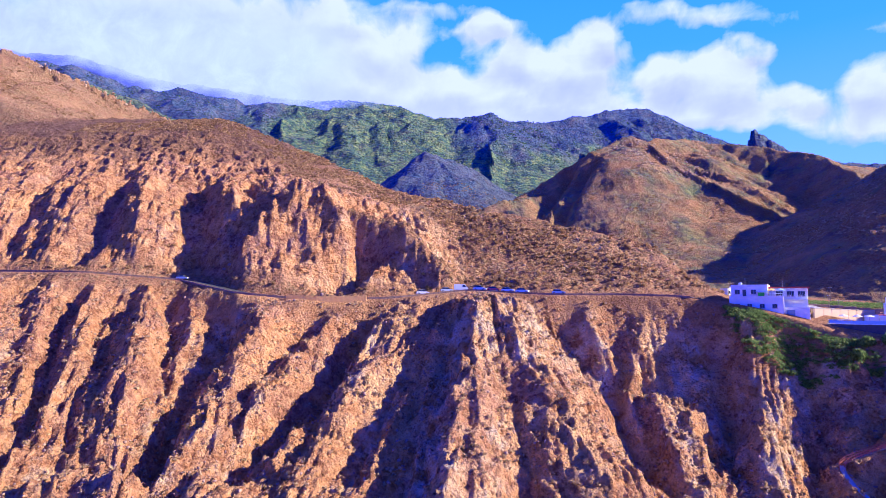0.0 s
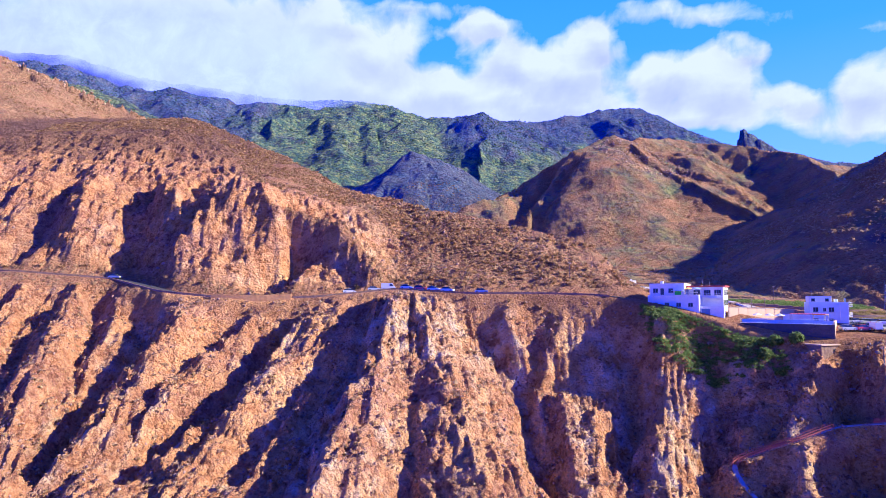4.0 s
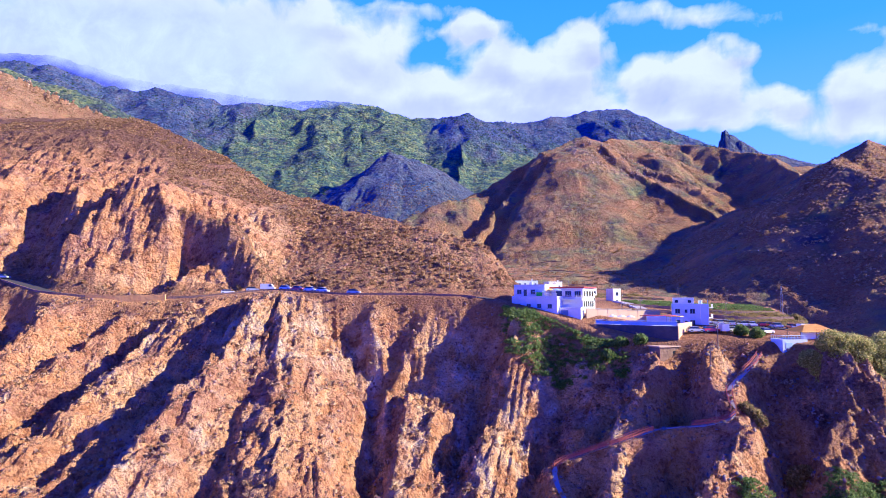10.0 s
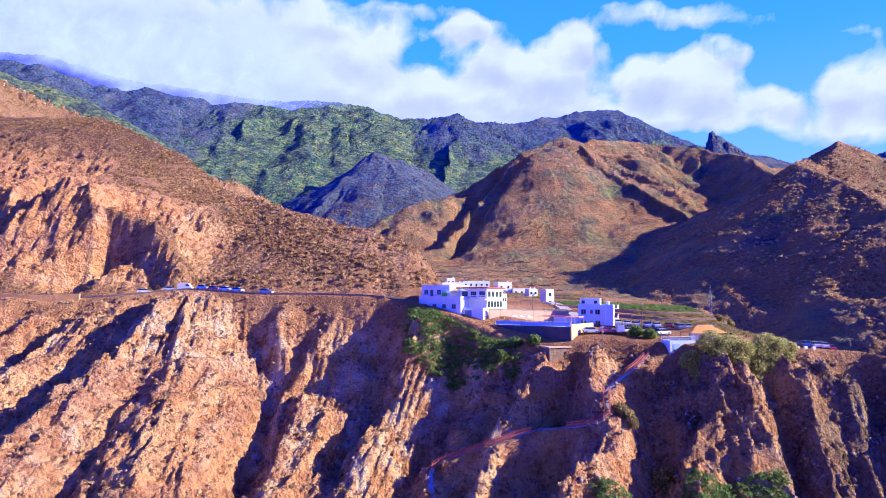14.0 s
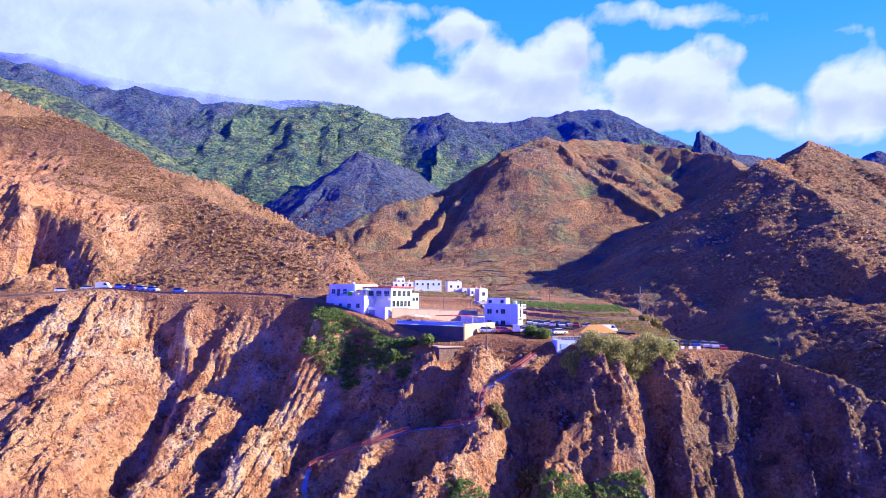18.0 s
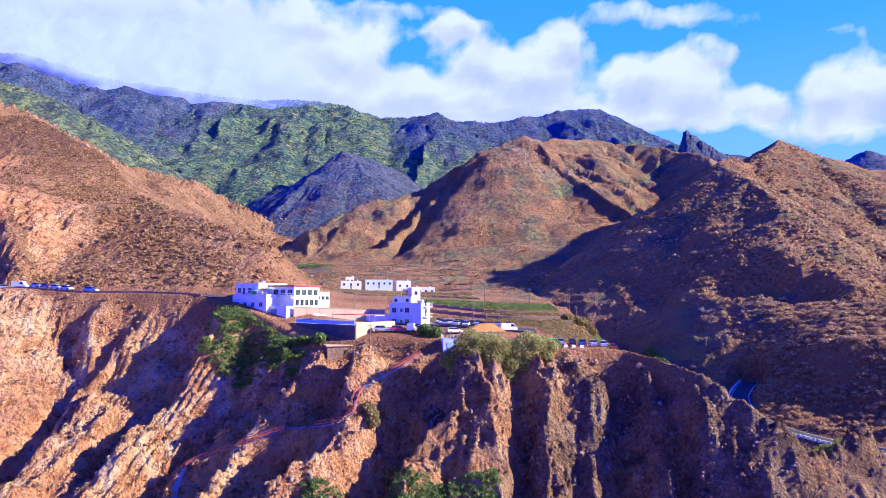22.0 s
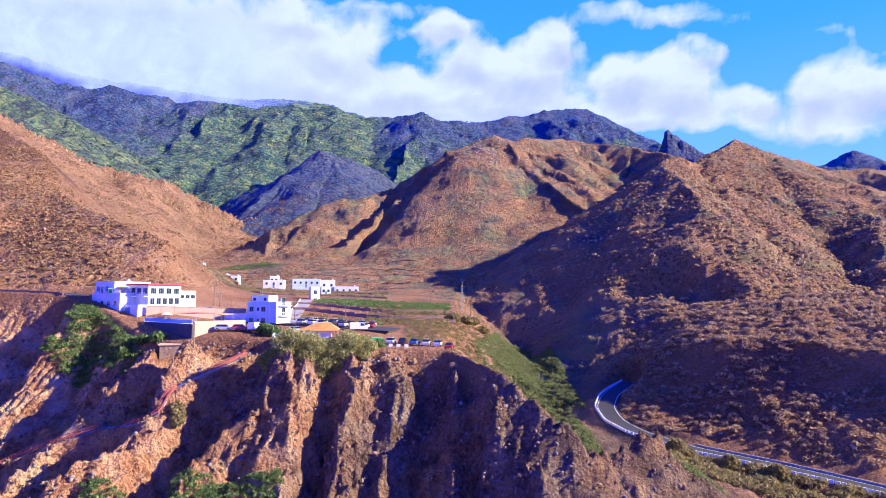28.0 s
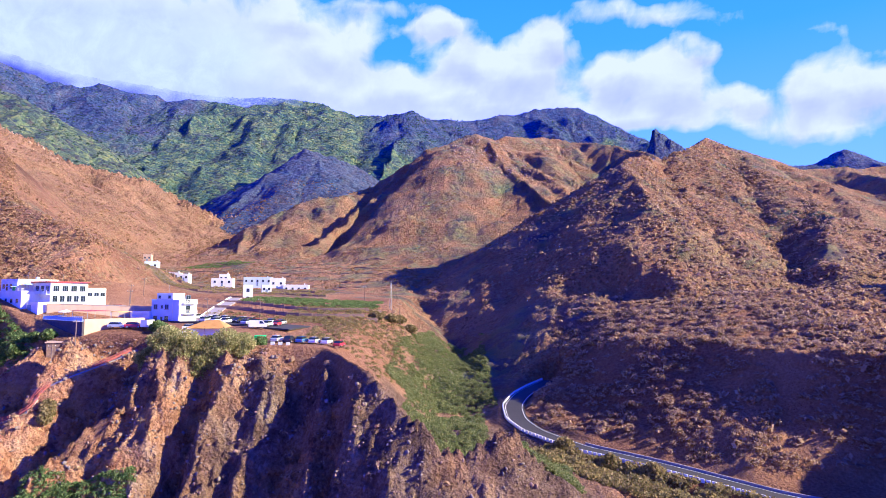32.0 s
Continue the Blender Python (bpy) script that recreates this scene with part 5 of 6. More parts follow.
def make_car(material, word, van=False):
    c = thing("van" if van else "car", 0, 0, -60, 0, "%s %s parked on asphalt" % (word, "delivery van" if van else "small hatchback"), "van" if van else "car", "parked vehicles")
    if van:
        body = part("body", car_mesh([(-2.2, 0.3), (2.15, 0.3), (2.2, 0.85), (1.75, 1.1), (1.2, 1.95), (-2.2, 2.0)], 0.88, 0.08), material, c)
        glass = car_mesh([(0.4, 1.15), (1.62, 1.15), (1.12, 1.82), (0.4, 1.84)], 0.895, 0.05)
    else:
        body = part("body", car_mesh([(-1.95, 0.28), (1.95, 0.28), (2.0, 0.72), (1.1, 0.92), (-1.9, 0.95), (-2.0, 0.7)], 0.84, 0.04), material, c)
        part("roof", car_mesh([(0.55, 1.40), (-1.3, 1.40), (-1.35, 1.46), (0.5, 1.47)], 0.62), material, body)
        glass = car_mesh([(1.05, 0.93), (-1.75, 0.95), (-1.35, 1.42), (0.52, 1.42)], 0.76, 0.12)
    part("glasshouse", glass, PANE, c, "dark window glass")
    for x in (-1.25, 1.25):
        for s in (-1, 1):
            w = part("wheel", tube(x, s * 0.66, 0.31, x, s * 0.86, 0.31, 0.31, sides=14), RUBBER, c)
            part("rim", tube(x, s * 0.861, 0.31, x, s * 0.875, 0.31, 0.18, sides=10), METAL, w)
    for s in (-1, 1):
        part("headlight", box(1.93, s * 0.6 - 0.15, 0.58, 2.01, s * 0.6 + 0.15, 0.70), WHITE, c)
        part("tail_light", box(-2.01, s * 0.68 - 0.1, 0.62, -1.94, s * 0.68 + 0.1, 0.80), RED, c)
    return c


car_types = [make_car(m, w) for m, w in zip(CAR_PAINTS, CAR_WORDS)] + [make_car(CAR_PAINTS[0], "white", True)]
used_types = set()


def park(kind, x, y, z, turn):
    m = pose(x, y, z, 0, 0, turn)
    if kind in used_types:
        return copy_thing(car_types[kind], m)
    used_types.add(kind)
    car_types[kind].matrix_basis = m
    return car_types[kind]


def road_at(x):
    i = int(np.argmin(np.abs(road_line[:, 0] - x)))
    d = road_line[min(i + 1, len(road_line) - 1)] - road_line[max(i - 1, 0)]
    return road_line[i], math.degrees(math.atan2(d[1], d[0]))


for k, x in ((0, -6), (1, 0.5), (5, 5.8), (0, 11), (3, 15), (0, 19.3), (0, 23.6), (1, 33), (1, -87)):
    p, turn = road_at(x)
    park(k, p[0] + 0.2, p[1] + (0.9 if x < 30 else -0.6), p[2] + 0.02, turn)

# the car park: a dark asphalt sheet with its rows
lot = tagged(new("car_park"), "dark asphalt car park behind the cliff edge", "pavement", kind="structure")
lot_line = np.array([(121.0 + i * 2, 171.5 - 0.25 * i, 0) for i in range(21)])
lot_line[:, 2] = [max(heights([(x, y + k) for k in (-6, -3, 0, 3, 6, 8)])) + 0.1 for x, y, _ in lot_line]
lot_line[:, 2] = np.convolve(np.pad(lot_line[:, 2], 3, mode="edge"), np.ones(7) / 7, "valid")
part("asphalt", strip(lot_line, 9, -7, 0.4), ASPHALT, lot)

for row, (dy, n, start) in enumerate(((6.4, 12, 124), (0.5, 9, 133), (-4.5, 7, 137))):
    for i in range(n):
        x = start + i * 2.75 + random.uniform(-0.3, 0.3)
        if random.random() < 0.14:
            continue
        y = 171.5 - 0.25 * (x - 121) / 2 + dy
        park(random.choice((0, 0, 1, 1, 2, 3, 4, 0)), x, y, float(np.interp(x, lot_line[:, 0], lot_line[:, 2])) + 0.02, 83 + random.choice((0, 180)) + random.uniform(-5, 5))
# vehicles along the shelf below the three-storey house
for k, x, y, turn in ((1, 121.5, 150.5, 5), (3, 125.4, 150.8, 8), (5, 128.6, 151.5, 86), (0, 131.5, 151.8, 4), (0, 139, 151, 20)):
    park(k, x, y, max(height(x + a, y + b) for a in (-1.5, 0, 1.5) for b in (-0.7, 0.7)) + 0.02, turn)
for k, x, y, turn in ((0, 162.6, 140.4, 82), (4, 165.2, 140.8, 86), (2, 167.8, 141.6, 80), (0, 170.4, 142.4, 84), (0, 173.0, 143.4, 82), (3, 175.6, 144.8, 80), (5, 152.8, 158, 14)):
    park(k, x, y, max(height(x + a, y + b) for a in (-1.5, 0, 1.5) for b in (-0.7, 0.7)) + 0.02, turn)
# vehicles on the upper terrace beside the white house
for k, x, y, turn in ((3, 113.5, 172.5, 30), (0, 109.5, 170.8, 30), (2, 106.4, 168.6, 30), (0, 117.3, 172.8, 20), (0, 121, 176, 40), (3, 108, 176, 60)):
    park(k, x, y, max(height(x + a, y + b) for a in (-1.5, 0, 1.5) for b in (-0.7, 0.7)) + 0.02, turn)


# ---------------------------------------------------------------- small things round the houses
def parasol(x, y, z, material, word):
    p = thing("parasol", x, y, z, random.uniform(0, 90), "open %s parasol on the house terrace" % word, "parasol", "terrace parasols")
    part("pole", tube(0, 0, 0, 0, 0, 2.3, 0.03, sides=6), METAL, p)
    bm = bmesh.new()
    bmesh.ops.create_cone(bm, cap_ends=False, segments=8, radius1=1.25, radius2=0.05, depth=0.5)
    bmesh.ops.translate(bm, vec=(0, 0, 2.15), verts=bm.verts)
    bmesh.ops.solidify(bm, geom=bm.faces[:], thickness=0.03)
    part("canopy", bm, material, p)
    part("base", box(-0.3, -0.3, 0, 0.3, 0.3, 0.1, bevel=0.03), CONCRETE, p)
    return p


def on_house(h, x, y, z):
    return h.matrix_basis @ Vector((x, y, z))


for (x, y), mat, word in (((-2.4, 6.3), TEAL, "blue"), ((-2.2, 8.4), ORANGE, "orange")):
    parasol(*on_house(HA, x, y, 99.9), mat, word)
for x, y in ((2, 14), (4, 17), (1, 11.5)):
    parasol(*on_house(DECK, x, y, 92.06), WHITE, "white")


def water_tank(x, y, z):
    t = thing("water_tank", x, y, z, 0, "small pale rooftop water tank", "tank", "rooftop tanks")
    part("drum", tube(0, 0, 0.15, 0, 0, 1.1, 0.5, sides=16), BLUE_WHITE, t)
    part("lid", tube(0, 0, 1.104, 0, 0, 1.18, 0.3, sides=12), METAL, t)
    for a in range(3):
        part("foot", box(0.35 * math.cos(a * 2.1) - 0.06, 0.35 * math.sin(a * 2.1) - 0.06, 0, 0.35 * math.cos(a * 2.1) + 0.06, 0.35 * math.sin(a * 2.1) + 0.06, 0.15), METAL, t)
    return t


water_tank(*on_house(HB, 4.8, 1.6, 97.99))
water_tank(*on_house(HA, 4.5, 16.5, 102.99))
water_tank(*on_house(HA, 12.5, 6.5, 100.69))


def roof_aerial(x, y, z):
    t = thing("roof_aerial", x, y, z, random.uniform(0, 180), "thin grey television aerial on a flat roof", "aerial", "roof aerials")
    part("rod", tube(0, 0, 0, 0, 0, 2.4, 0.03, sides=6), METAL, t)
    for k in range(4):
        part("element", tube(-0.4 + k * 0.05, 0, 1.6 + k * 0.2, 0.4 - k * 0.05, 0, 1.6 + k * 0.2, 0.015, sides=4), METAL, t)
    return t


roof_aerial(*on_house(HA, 6, 6, 102.29))
roof_aerial(*on_house(HA, 1.5, 15, 102.99))
roof_aerial(*on_house(HB, 4.5, 7.5, 99.79))
roof_aerial(*on_house(HC, 2, 3, 103.09))

# low white edge blocks along the brow by the parked vehicles
edge = tagged(new("brow_parapet"), "low white concrete blocks along the brow car park", "barrier", kind="structure")
for i in range(5):
    x = 159.5 + i * 1.7
    y = float(np.interp(x, TX, TABLES[3][0])) + 2.2
    shared("block", block_me, edge, pose(x, y, height(x, y) + 0.12, 0, 0, 8))


# ---------------------------------------------------------------- plants and loose rock
def foliage(name, stops, rough=0.85):
    n = Nodes(name)
    geo = n.add("ShaderNodeNewGeometry")
    f = n.noise(2.2, 5, 0.65, n.coords())
    k = n.math("ADD", n.math("MULTIPLY", geo.outputs["Random Per Island"], 0.65), n.math("MULTIPLY", f, 0.35))
    col = n.ramp(k, stops)
    n.put(n.b.inputs["Base Color"], col)
    n.b.inputs["Roughness"].default_value = rough
    n.b.inputs["Specular IOR Level"].default_value = 0.15
    n.bump(n.noise(7, 4, 0.7, n.coords()), 0.8, 0.2)
    thin = n.add("ShaderNodeBsdfTranslucent", {"Color": col})
    both = n.add("ShaderNodeMixShader", {0: 0.4, 1: n.b.outputs[0], 2: thin.outputs[0]})
    n.t.links.new(both.outputs[0], n.t.nodes["Material Output"].inputs[0])
    return n.m


DRY = foliage("dry_scrub_leaves", [(0.15, (0.20, 0.12, 0.05)), (0.45, (0.38, 0.235, 0.085)), (0.7, (0.54, 0.36, 0.13)), (0.9, (0.42, 0.33, 0.10))])
GREY_SCRUB = foliage("grey_brown_scrub_leaves", [(0.15, (0.20, 0.13, 0.08)), (0.45, (0.44, 0.30, 0.15)), (0.7, (0.68, 0.50, 0.24)), (0.9, (0.52, 0.44, 0.17))])
LEAF = foliage("fresh_green_leaves", [(0.15, (0.08, 0.13, 0.02)), (0.5, (0.20, 0.31, 0.045)), (0.85, (0.38, 0.47, 0.08))])
OLIVE = foliage("olive_feathery_leaves", [(0.15, (0.17, 0.15, 0.04)), (0.5, (0.34, 0.29, 0.07)), (0.85, (0.56, 0.44, 0.12))])
TAMARISK = foliage("golden_tamarisk_sprays", [(0.15, (0.20, 0.24, 0.04)), (0.45, (0.42, 0.43, 0.08)), (0.8, (0.72, 0.64, 0.15))])
WOODS = foliage("far_woodland_leaves", [(0.15, (0.035, 0.07, 0.08)), (0.5, (0.075, 0.14, 0.09)), (0.85, (0.15, 0.23, 0.09))])
CANE = foliage("yellow_green_cane", [(0.15, (0.11, 0.16, 0.03)), (0.5, (0.25, 0.30, 0.06)), (0.85, (0.46, 0.45, 0.11))])
BARK = paint("grey_bark", (0.16, 0.11, 0.08), 0.95, 0.5, 3.0)


def templates(kind, count, seed):
    """Small lumps: spiky domes for shrubs, angular ones for stones."""
    rng = np.random.default_rng(seed)
    out = []
    for _ in range(count):
        bm = bmesh.new()
        bmesh.ops.create_icosphere(bm, subdivisions=2 if kind == "shrub" else 1, radius=1)
        v = np.array([p.co[:] for p in bm.verts])
        f = np.array([[p.index for p in q.verts] for q in bm.faces])
        bm.free()
        if kind == "shrub":
            r = rng.uniform(0.72, 1.22, len(v))
            v = v * r[:, None] * (1, 1, 0.72)
        elif kind == "stone":
            v = v * rng.uniform(0.5, 1.25, len(v))[:, None] * (1, rng.uniform(0.45, 1), rng.uniform(0.4, 0.9))
        else:
            v = v * rng.uniform(0.7, 1.2, len(v))[:, None] * (1, 1, 1.1)
        out.append((v, f))
    return out


def leafy_templates(count, leaves, seed, size=1.0):
    """Domes of small leaf blades."""
    rng = np.random.default_rng(seed)
    out = []
    for _ in range(count):
        d = rng.normal(0, 1, (leaves, 3))
        d /= np.linalg.norm(d, axis=1)[:, None]
        d[:, 2] = np.abs(d[:, 2]) * 0.9 - 0.15
        c = d * rng.uniform(0.5, 1.1, (leaves, 1)) * (1, 1, 0.8)
        a = rng.normal(0, 1, (leaves, 3))
        a = a / np.linalg.norm(a, axis=1)[:, None] * rng.uniform(0.2, 0.42, (leaves, 1)) * size
        b = rng.normal(0, 1, (leaves, 3))
        b = b / np.linalg.norm(b, axis=1)[:, None] * rng.uniform(0.12, 0.3, (leaves, 1)) * size
        v = np.stack([c - a, c + b, c + a, c - b], 1).reshape(-1, 3)
        k = np.arange(leaves)[:, None] * 4
        out.append((v, np.concatenate([k + (0, 1, 2), k + (0, 2, 3)])))
    return out


def scatter(name, places, radii, kinds, material, label, category, sink=0.25, seed=1):
    """Many lumps as one object."""
    rng = np.random.default_rng(seed)
    verts, faces, base = [], [], 0
    pick = rng.integers(0, len(kinds), len(places))
    turn = rng.uniform(0, 2 * np.pi, len(places))
    for t, (v, f) in enumerate(kinds):
        w = np.where(pick == t)[0]
        if not len(w):
            continue
        c, s = np.cos(turn[w])[:, None], np.sin(turn[w])[:, None]
        x, y, z = v[:, 0][None], v[:, 1][None], v[:, 2][None]
        r = radii[w][:, None]
        p = np.stack([(x * c - y * s) * r + places[w, 0:1], (x * s + y * c) * r + places[w, 1:2], z * r + places[w, 2:3] + r * (0.5 - sink)], -1)
        verts.append(p.reshape(-1, 3))
        faces.append((f[None] + (np.arange(len(w)) * len(v))[:, None, None] + base).reshape(-1, 3))
        base += len(w) * len(v)
    me = bpy.data.meshes.new(name)
    v, f = np.concatenate(verts).astype(np.float32), np.concatenate(faces).astype(np.int32)
    me.vertices.add(len(v))
    me.vertices.foreach_set("co", v.ravel())
    me.loops.add(f.size)
    me.loops.foreach_set("vertex_index", f.ravel())
    me.polygons.add(len(f))
    me.polygons.foreach_set("loop_start", np.arange(0, f.size, 3, dtype=np.int32))
    me.update(calc_edges=True)
    me.materials.append(material)
    return tagged(new(name, me), label, category, kind="stuff")


PALE_STONE = paint("pale_weathered_rock", (0.48, 0.35, 0.22), 0.95, 0.5, 1.0)
PALE_ROCK = paint("pale_grey_rock", (0.27, 0.22, 0.19), 0.95, 0.5, 2.0)
SHRUBS = leafy_templates(6, 64, 3, 0.72)
TUFTS = leafy_templates(8, 13, 4, 2.2)
LOW_TUFTS = leafy_templates(8, 9, 6, 2.4)
STONES = templates("stone", 8, 5)


def spots(n, x0, x1, y0, y1, seed, keep):
    """Random places on the ground where keep(x, y, z, rock, calm, drop, owner) allows."""
    rng = np.random.default_rng(seed)
    x, y = rng.uniform(x0, x1, n), rng.uniform(y0, y1, n)
    z, rock, calm, drop, owner = land(x, y)
    ok = keep(x, y, z, rock, calm, drop, owner) & (calm < 0.2)
    return np.c_[x, y, z][ok]


def patchy(x, y, size, cut, seed):
    return fbm(x / size, y / size, 2, seed) + np.random.default_rng(seed).normal(0, 0.25, len(x)) > cut


def sizes(n, lo, hi, seed):
    return lo + (hi - lo) * np.random.default_rng(seed).power(0.6, n)


LOW_ORDER = np.argsort(low_line[:, 1])


def off_low_road(x, y):
    """Beyond the lower road, on the hill's side of it."""
    return x > np.interp(y, low_line[LOW_ORDER, 1], low_line[LOW_ORDER, 0]) + 4.5


p = spots(46000, -240, 86, 186, 420, 11, lambda x, y, z, rock, calm, drop, owner: (rock < 0.35) & (y > np.interp(x, TX, TABLES[4][0]) + 2) & (y < np.interp(x, TX, TABLES[6][0]) + 12) & patchy(x, y, 22, -0.25, 12))
scatter("hillside_shrubs", p, sizes(len(p), 0.3, 0.95, 13), LOW_TUFTS, DRY, "dry brown rounded shrubs covering the hillside", "shrubs")
p = spots(3000, -200, 80, 190, 300, 14, lambda x, y, z, rock, calm, drop, owner: (rock > 0.3) & patchy(x, y, 9, 0.2, 15))
scatter("cut_face_shrubs", p, sizes(len(p), 0.25, 0.8, 16), TUFTS, DRY, "small dry shrubs on the cut rock face", "shrubs")
p = spots(10000, -130, 205, 100, 186, 17, lambda x, y, z, rock, calm, drop, owner: (drop > 1) & patchy(x, y, 8, -0.05, 18))
scatter("cliff_shrubs", p, sizes(len(p), 0.2, 0.75, 19), TUFTS, GREY_SCRUB, "small grey-brown shrubs clinging to the cliff", "shrubs")
p = spots(30000, 205, 430, 125, 480, 21, lambda x, y, z, rock, calm, drop, owner: off_low_road(x, y) & patchy(x, y, 16, -0.2, 22) & ((x > np.interp(y, (200, 248, 331, 405, 504), (290, 286, 300, 326, 410)) - 6) | (np.arange(len(x)) % 2 == 0)))
scatter("bank_shrubs", p, sizes(len(p), 0.45, 1.15, 23), LOW_TUFTS, GREY_SCRUB, "grey-gold rounded shrubs on the shaded hillside", "shrubs")
p = spots(15000, -60, 430, 330, 860, 24, lambda x, y, z, rock, calm, drop, owner: patchy(x, y, 40, -0.05, 25))
scatter("valley_shrubs", p, sizes(len(p), 0.4, 1.05, 26), TUFTS, DRY, "scattered grey-brown shrubs on the hills behind", "shrubs")
p = spots(6000, -420, -30, 480, 800, 27, lambda x, y, z, rock, calm, drop, owner: patchy(x, y, 40, 0.0, 28))
scatter("far_hill_shrubs", p, sizes(len(p), 0.5, 1.4, 29), TUFTS, DRY, "dry shrubs on the hill behind", "shrubs")
p = spots(11000, -1000, 1000, 820, 1520, 31, lambda x, y, z, rock, calm, drop, owner: ((x < -120) | (y > 1150)) & np.isin(owner, [i + 1 for i, h in enumerate(HILLS) if GREENNESS.get(h[0], 0) > 0.7]) & patchy(x, y, 120, -0.25, 32))
scatter("mountain_woods", p, sizes(len(p), 1.1, 2.3, 33), TUFTS, WOODS, "dense green woodland on the far mountains", "woods", 0.45)

p = spots(4200, 216, 306, 118, 222, 34, lambda x, y, z, rock, calm, drop, owner: off_low_road(x, y) & patchy(x, y, 10, -0.15, 35))
scatter("bench_shrubs", p, sizes(len(p), 0.6, 1.4, 36), SHRUBS, GREY_SCRUB, "golden rounded shrubs crowding the bank above the road", "shrubs")

# fresh green plants: below the white house, along the gully and at the cliff's foot
p = spots(3200, 76, 104, 140, 170, 41, lambda x, y, z, rock, calm, drop, owner: (y > 152 - (x - 80) * 0.35) & (y < 168 - (x - 78) * 0.55) & patchy(x, y, 6, -0.35, 42))
scatter("brow_shrubs", p, sizes(len(p), 0.5, 1.3, 43), SHRUBS, LEAF, "lush green shrubs below the white house", "shrubs")
p = spots(6500, 184, 222, 165, 240, 44, lambda x, y, z, rock, calm, drop, owner: (z < 86) & (off_low_road(x, y) | (x < 214)) & patchy(x, y, 12, -0.35, 45))
scatter("gully_scrub", p, sizes(len(p), 0.5, 1.2, 46), SHRUBS, CANE, "green cane and scrub in the gully", "shrubs")
p = spots(1500, 112, 146, 102, 112.5, 47, lambda x, y, z, rock, calm, drop, owner: patchy(x, y, 8, -0.6, 48))
scatter("foot_shrubs", p, sizes(len(p), 0.5, 1.2, 49), SHRUBS, LEAF, "bright green shrubs at the foot of the cliff", "shrubs")
p = spots(5200, 212, 290, 96, 150, 50, lambda x, y, z, rock, calm, drop, owner: (np.interp(y, low_line[LOW_ORDER, 1], low_line[LOW_ORDER, 0]) - x > 3.8) & (np.interp(y, low_line[LOW_ORDER, 1], low_line[LOW_ORDER, 0]) - x < 26) & (x > 219))
scatter("roadside_scrub", p, sizes(len(p), 0.7, 1.8, 51), SHRUBS, OLIVE, "golden green scrub below the bending road", "shrubs")

p = spots(6000, 190, 224, 114, 168, 52, lambda x, y, z, rock, calm, drop, owner: (y > np.interp(x, TX, TABLES[3][0]) + 4) & (z < 76) & (np.interp(y, low_line[LOW_ORDER, 1], low_line[LOW_ORDER, 0]) - x > 4.5) & patchy(x, y, 9, -0.4, 53))
scatter("gully_grass", p, sizes(len(p), 0.4, 1.1, 54), SHRUBS, CANE, "golden green grass and scrub behind the cliff crest", "shrubs")

# fields behind the village
def field(name, x0, x1, y0, y1, n, seed, material, label):
    r = np.random.default_rng(seed)
    x, y = r.uniform(x0, x1, n), np.round(r.uniform(y0, y1, n) / 1.6) * 1.6 + r.normal(0, 0.15, n)
    q = np.c_[x, y, land(x, y)[0]]
    return scatter(name, q, r.uniform(0.4, 0.9, n), SHRUBS, material, label, "crops")


field("banana_field", 128, 176, 214, 236, 900, 54, LEAF, "rows of green banana plants on a terrace")
field("vegetable_field", -2, 44, 470, 500, 700, 55, LEAF, "bright green vegetable terraces up the valley")
field("terrace_plants", 60, 150, 252, 292, 800, 56, OLIVE, "olive green plants on the valley terraces")
field("yard_scrub", 112, 176, 180, 196, 200, 58, OLIVE, "dry olive scrub on the village plateau")
field("edge_scrub", 164, 186, 150, 186, 260, 59, OLIVE, "golden scrub along the plateau edge")
field("bank_scrub", 150, 186, 186, 214, 700, 57, OLIVE, "dry golden scrub on the bank by the mast")

# pale rock strewn over the hill behind and along the crest of the west ridge
p = spots(1500, 205, 292, 640, 770, 71, lambda x, y, z, rock, calm, drop, owner: patchy(x, y, 18, 0.0, 72))
scatter("hill_rocks", p, sizes(len(p), 0.5, 1.7, 73), STONES, PALE_STONE, "pale rocks strewn over the hill behind the village", "rocks")
p = spots(9000, -440, -60, 560, 770, 74, lambda x, y, z, rock, calm, drop, owner: (np.abs(y - np.interp(x, (-430, -388, -303, -211, -173, -69), (595, 600, 620, 690, 740, 755))) < 9) & patchy(x, y, 12, 0.05, 75))
scatter("crest_rocks", p, sizes(len(p), 0.5, 2.2, 76), STONES, PALE_STONE, "pale jagged rocks along the ridge crest", "rocks")

# loose rock
p = spots(16000, -130, 235, 98, 186, 61, lambda x, y, z, rock, calm, drop, owner: (drop > 0.5) & patchy(x, y, 7, 0.0, 62))
scatter("loose_rocks", p, sizes(len(p), 0.12, 0.55, 63), STONES, BOULDER, "loose angular rocks on the cliff", "rocks")
p = spots(1500, -160, 82, 188, 280, 64, lambda x, y, z, rock, calm, drop, owner: patchy(x, y, 10, 0.2, 65))
scatter("hillside_rocks", p, sizes(len(p), 0.2, 0.9, 66), STONES, BOULDER, "pale boulders among the hillside shrubs", "rocks")


p = spots(5200, 95, 222, 100, 150, 67, lambda x, y, z, rock, calm, drop, owner: (drop > 1) & patchy(x, y, 6, 0.1, 68))
scatter("pale_rocks", p, sizes(len(p), 0.12, 0.6, 69), STONES, PALE_ROCK, "pale grey angular rocks strewn on the dark cliff", "rocks")


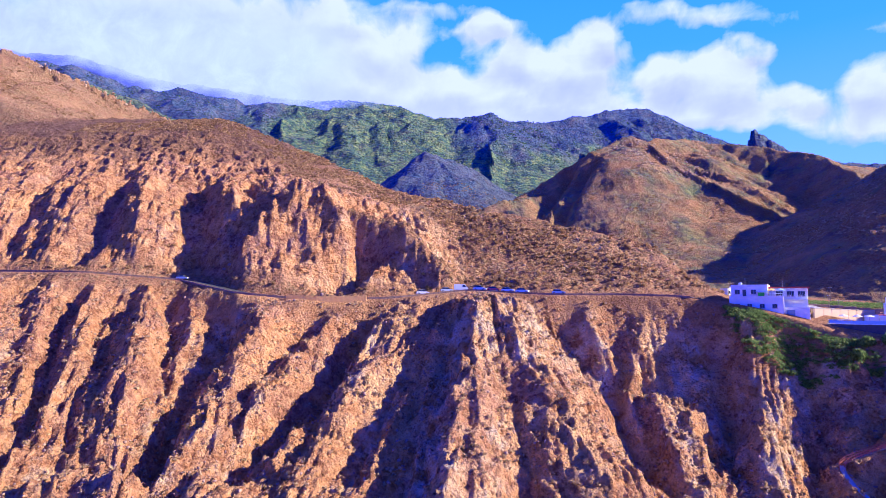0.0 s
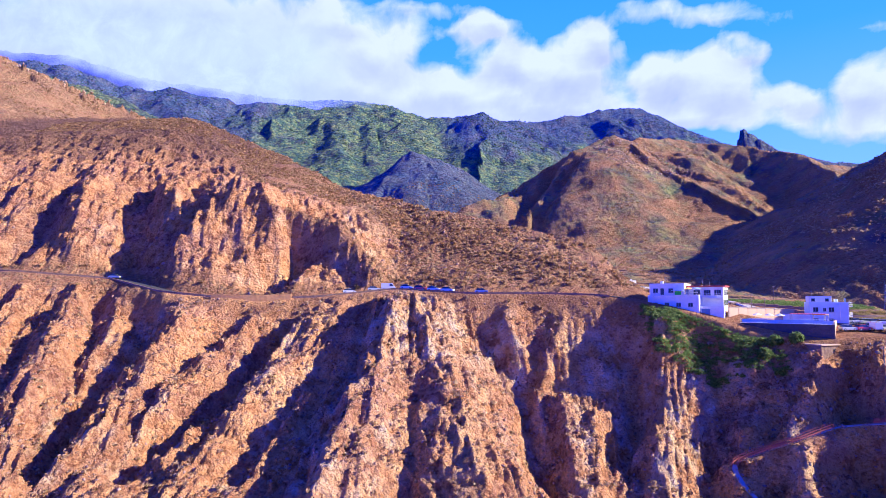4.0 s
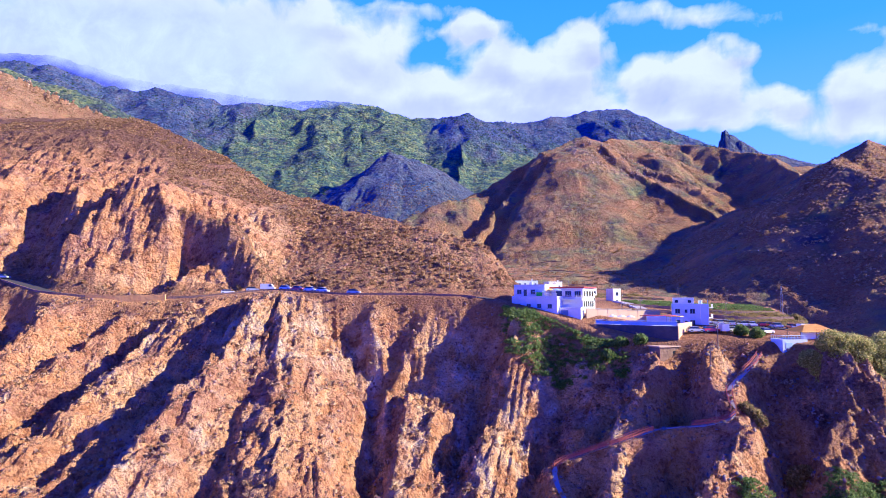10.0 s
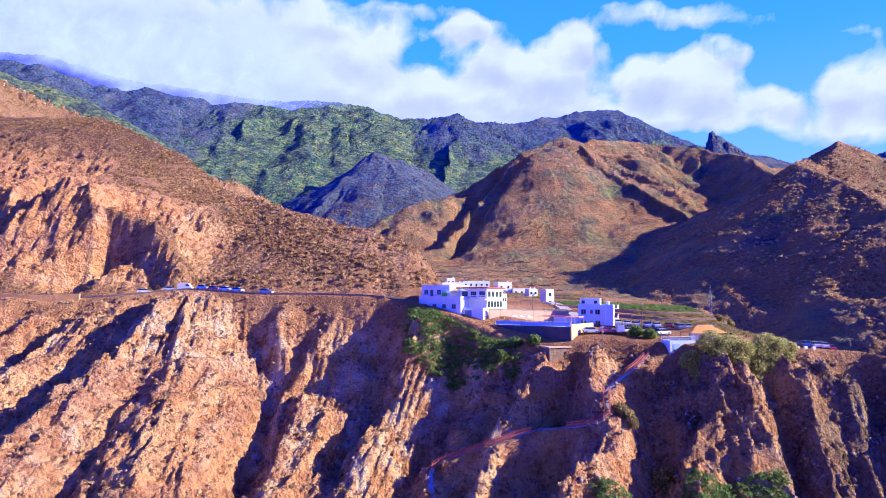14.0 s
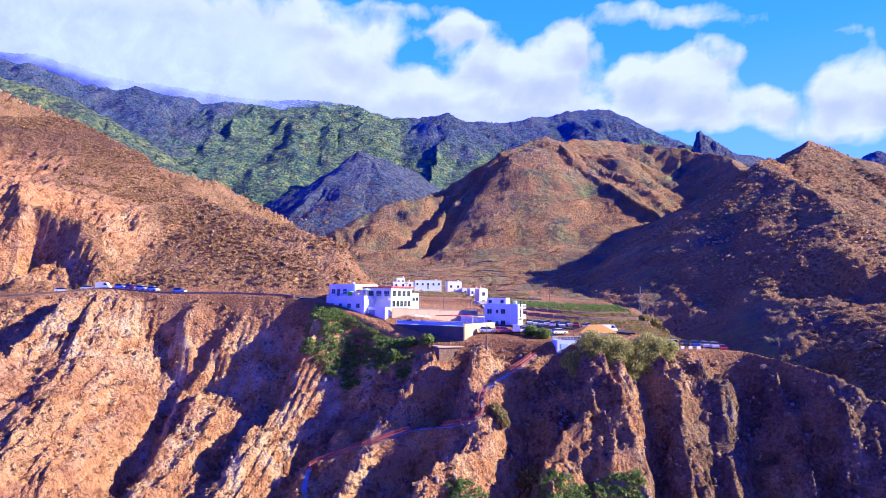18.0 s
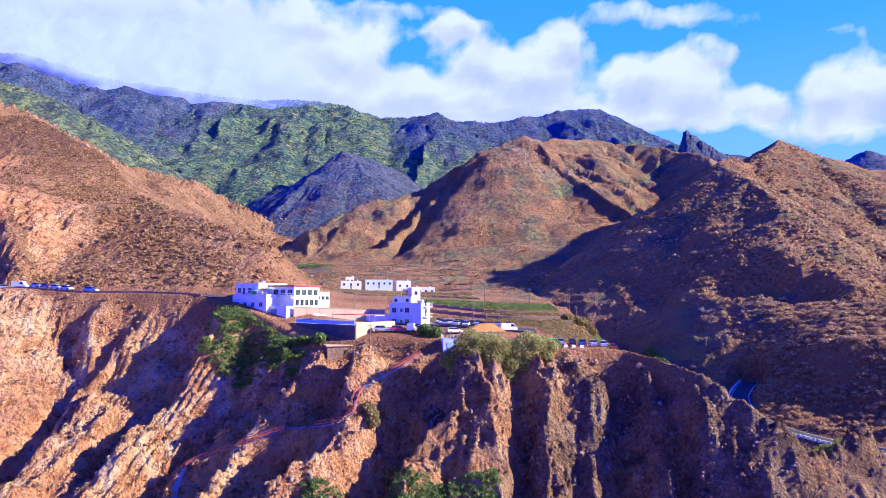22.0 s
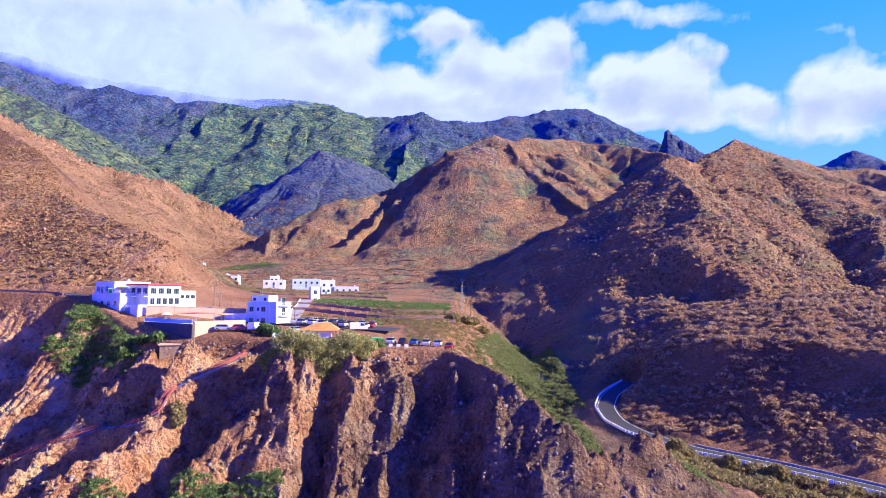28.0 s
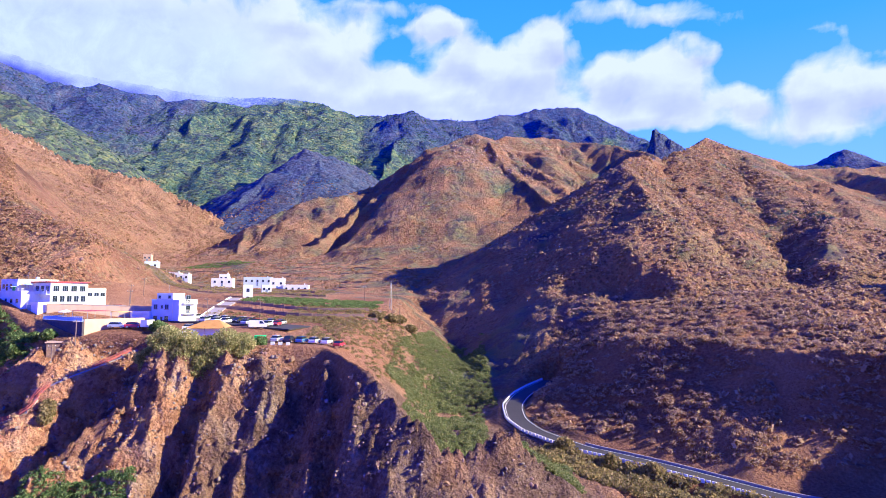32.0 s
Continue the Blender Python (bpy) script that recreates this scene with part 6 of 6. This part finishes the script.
# ---------------------------------------------------------------- trees
def tree(x, y, lobes, label, material, leaves=2600, name="tree", leaf=0.34, seed=1):
    """A leaning trunk with limbs and a crown of small leaf sprays in uneven lobes (dx, dy, dz, radius)."""
    r = np.random.default_rng(seed)
    z = height(x, y)
    t = thing(name, x, y, z, 0, label, "tree")
    cx, cy, cz = [sum(l[i] for l in lobes) / len(lobes) for i in range(3)]
    bm = tube(0, 0, -0.8, cx * 0.4, cy * 0.4, max(cz * 0.5, 0.4), 0.28, 0.18)
    part("trunk", bm, BARK, t)
    for dx, dy, dz, rad in lobes:
        part("limb", tube(cx * 0.35, cy * 0.35, max(cz * 0.4, 0.2), dx, dy, dz, 0.15, 0.04, 6), BARK, t)
    verts, faces = [], []
    weights = np.array([l[3] ** 2 for l in lobes])
    for i, w in enumerate(r.choice(len(lobes), leaves, p=weights / weights.sum())):
        dx, dy, dz, rad = lobes[w]
        d = r.normal(0, 1, 3)
        d /= np.linalg.norm(d)
        c = np.array((dx, dy, dz)) + d * rad * r.uniform(0.55, 1.12) * (1, 1, 0.85)
        a, b = r.normal(0, 1, 3), r.normal(0, 1, 3)
        a = a / np.linalg.norm(a) * leaf * r.uniform(0.6, 1.4)
        b = b / np.linalg.norm(b) * leaf * r.uniform(0.5, 1.0)
        k = len(verts)
        verts += [c - a, c + b, c + a + (0, 0, leaf * 0.4), c - b]
        faces.append((k, k + 1, k + 2, k + 3))
    me = bpy.data.meshes.new("crown")
    me.from_pydata([tuple(v) for v in verts], [], faces)
    me.materials.append(material)
    crown = new("crown", me)
    crown.parent = t
    return t


for i, (x, y, s) in enumerate(((138.6, 132.6, 0.9), (142.4, 131.4, 1.1), (146.4, 131.0, 1.2), (150.5, 131.6, 1.2), (154.2, 132.2, 1.1), (157.6, 133.0, 0.85))):
    tree(x, y, [(0, 0, 1.9 * s, 2.2 * s), (-1.7 * s, -1, 1.1 * s, 1.7 * s), (1.6 * s, -1.2, 1.3 * s, 1.8 * s), (0.2, -2.0, -0.6, 1.8 * s), (0.6 - 0.4 * i, -2.8, -2.8, 1.5 * s)],
         "feathery golden-olive tamarisk hanging over the cliff edge", TAMARISK, 7000, leaf=0.2, seed=70 + i)
tree(160.5, 135.4, [(0, 0, 0.6, 1.2), (0.3, -1, -1.2, 1.1), (0.1, -1.6, -3, 0.9)], "fresh green bush hanging on the cliff face", LEAF, 1600, "bush", seed=75)
tree(127.5, 119.5, [(0, 0, 1.6, 1.6), (0.6, -0.6, 0, 1.5), (-0.8, 0.2, 0.4, 1.3), (0.9, -1, 2.6, 1.1), (0.3, -1.2, -1.4, 1.1)], "olive-green feathery tree on the cliff", OLIVE, 3000, seed=76)
tree(121.5, 126.5, [(0, 0, 1, 1.3), (0.8, -1.5, 0, 1.4), (1.4, -3, -1, 1.2)], "olive-green scrub tree beside the footpath", OLIVE, 1800, seed=77)
for i, (x, y) in enumerate(((134.5, 146.5), (132, 149), (99.5, 147.5), (103, 149), (107.2, 147.5))):
    tree(x, y, [(0, 0, 1.3, 1.3), (0.9, 0.3, 1.0, 1.0), (-0.8, -0.2, 0.9, 1.0)], "small leafy green tree by the buildings", LEAF, 1300, seed=80 + i)
for i, (x, y) in enumerate(((181.5, 210), (177, 205), (184, 214), (187.5, 217), (234, 134), (241, 128.5), (226, 142))):
    tree(x, y, [(0, 0, 1.4, 1.5), (1.2, 0.3, 1.0, 1.2), (-1.1, -0.2, 0.9, 1.2)], "golden green feathery bush on the bank", OLIVE, 1500, "bush", seed=90 + i)
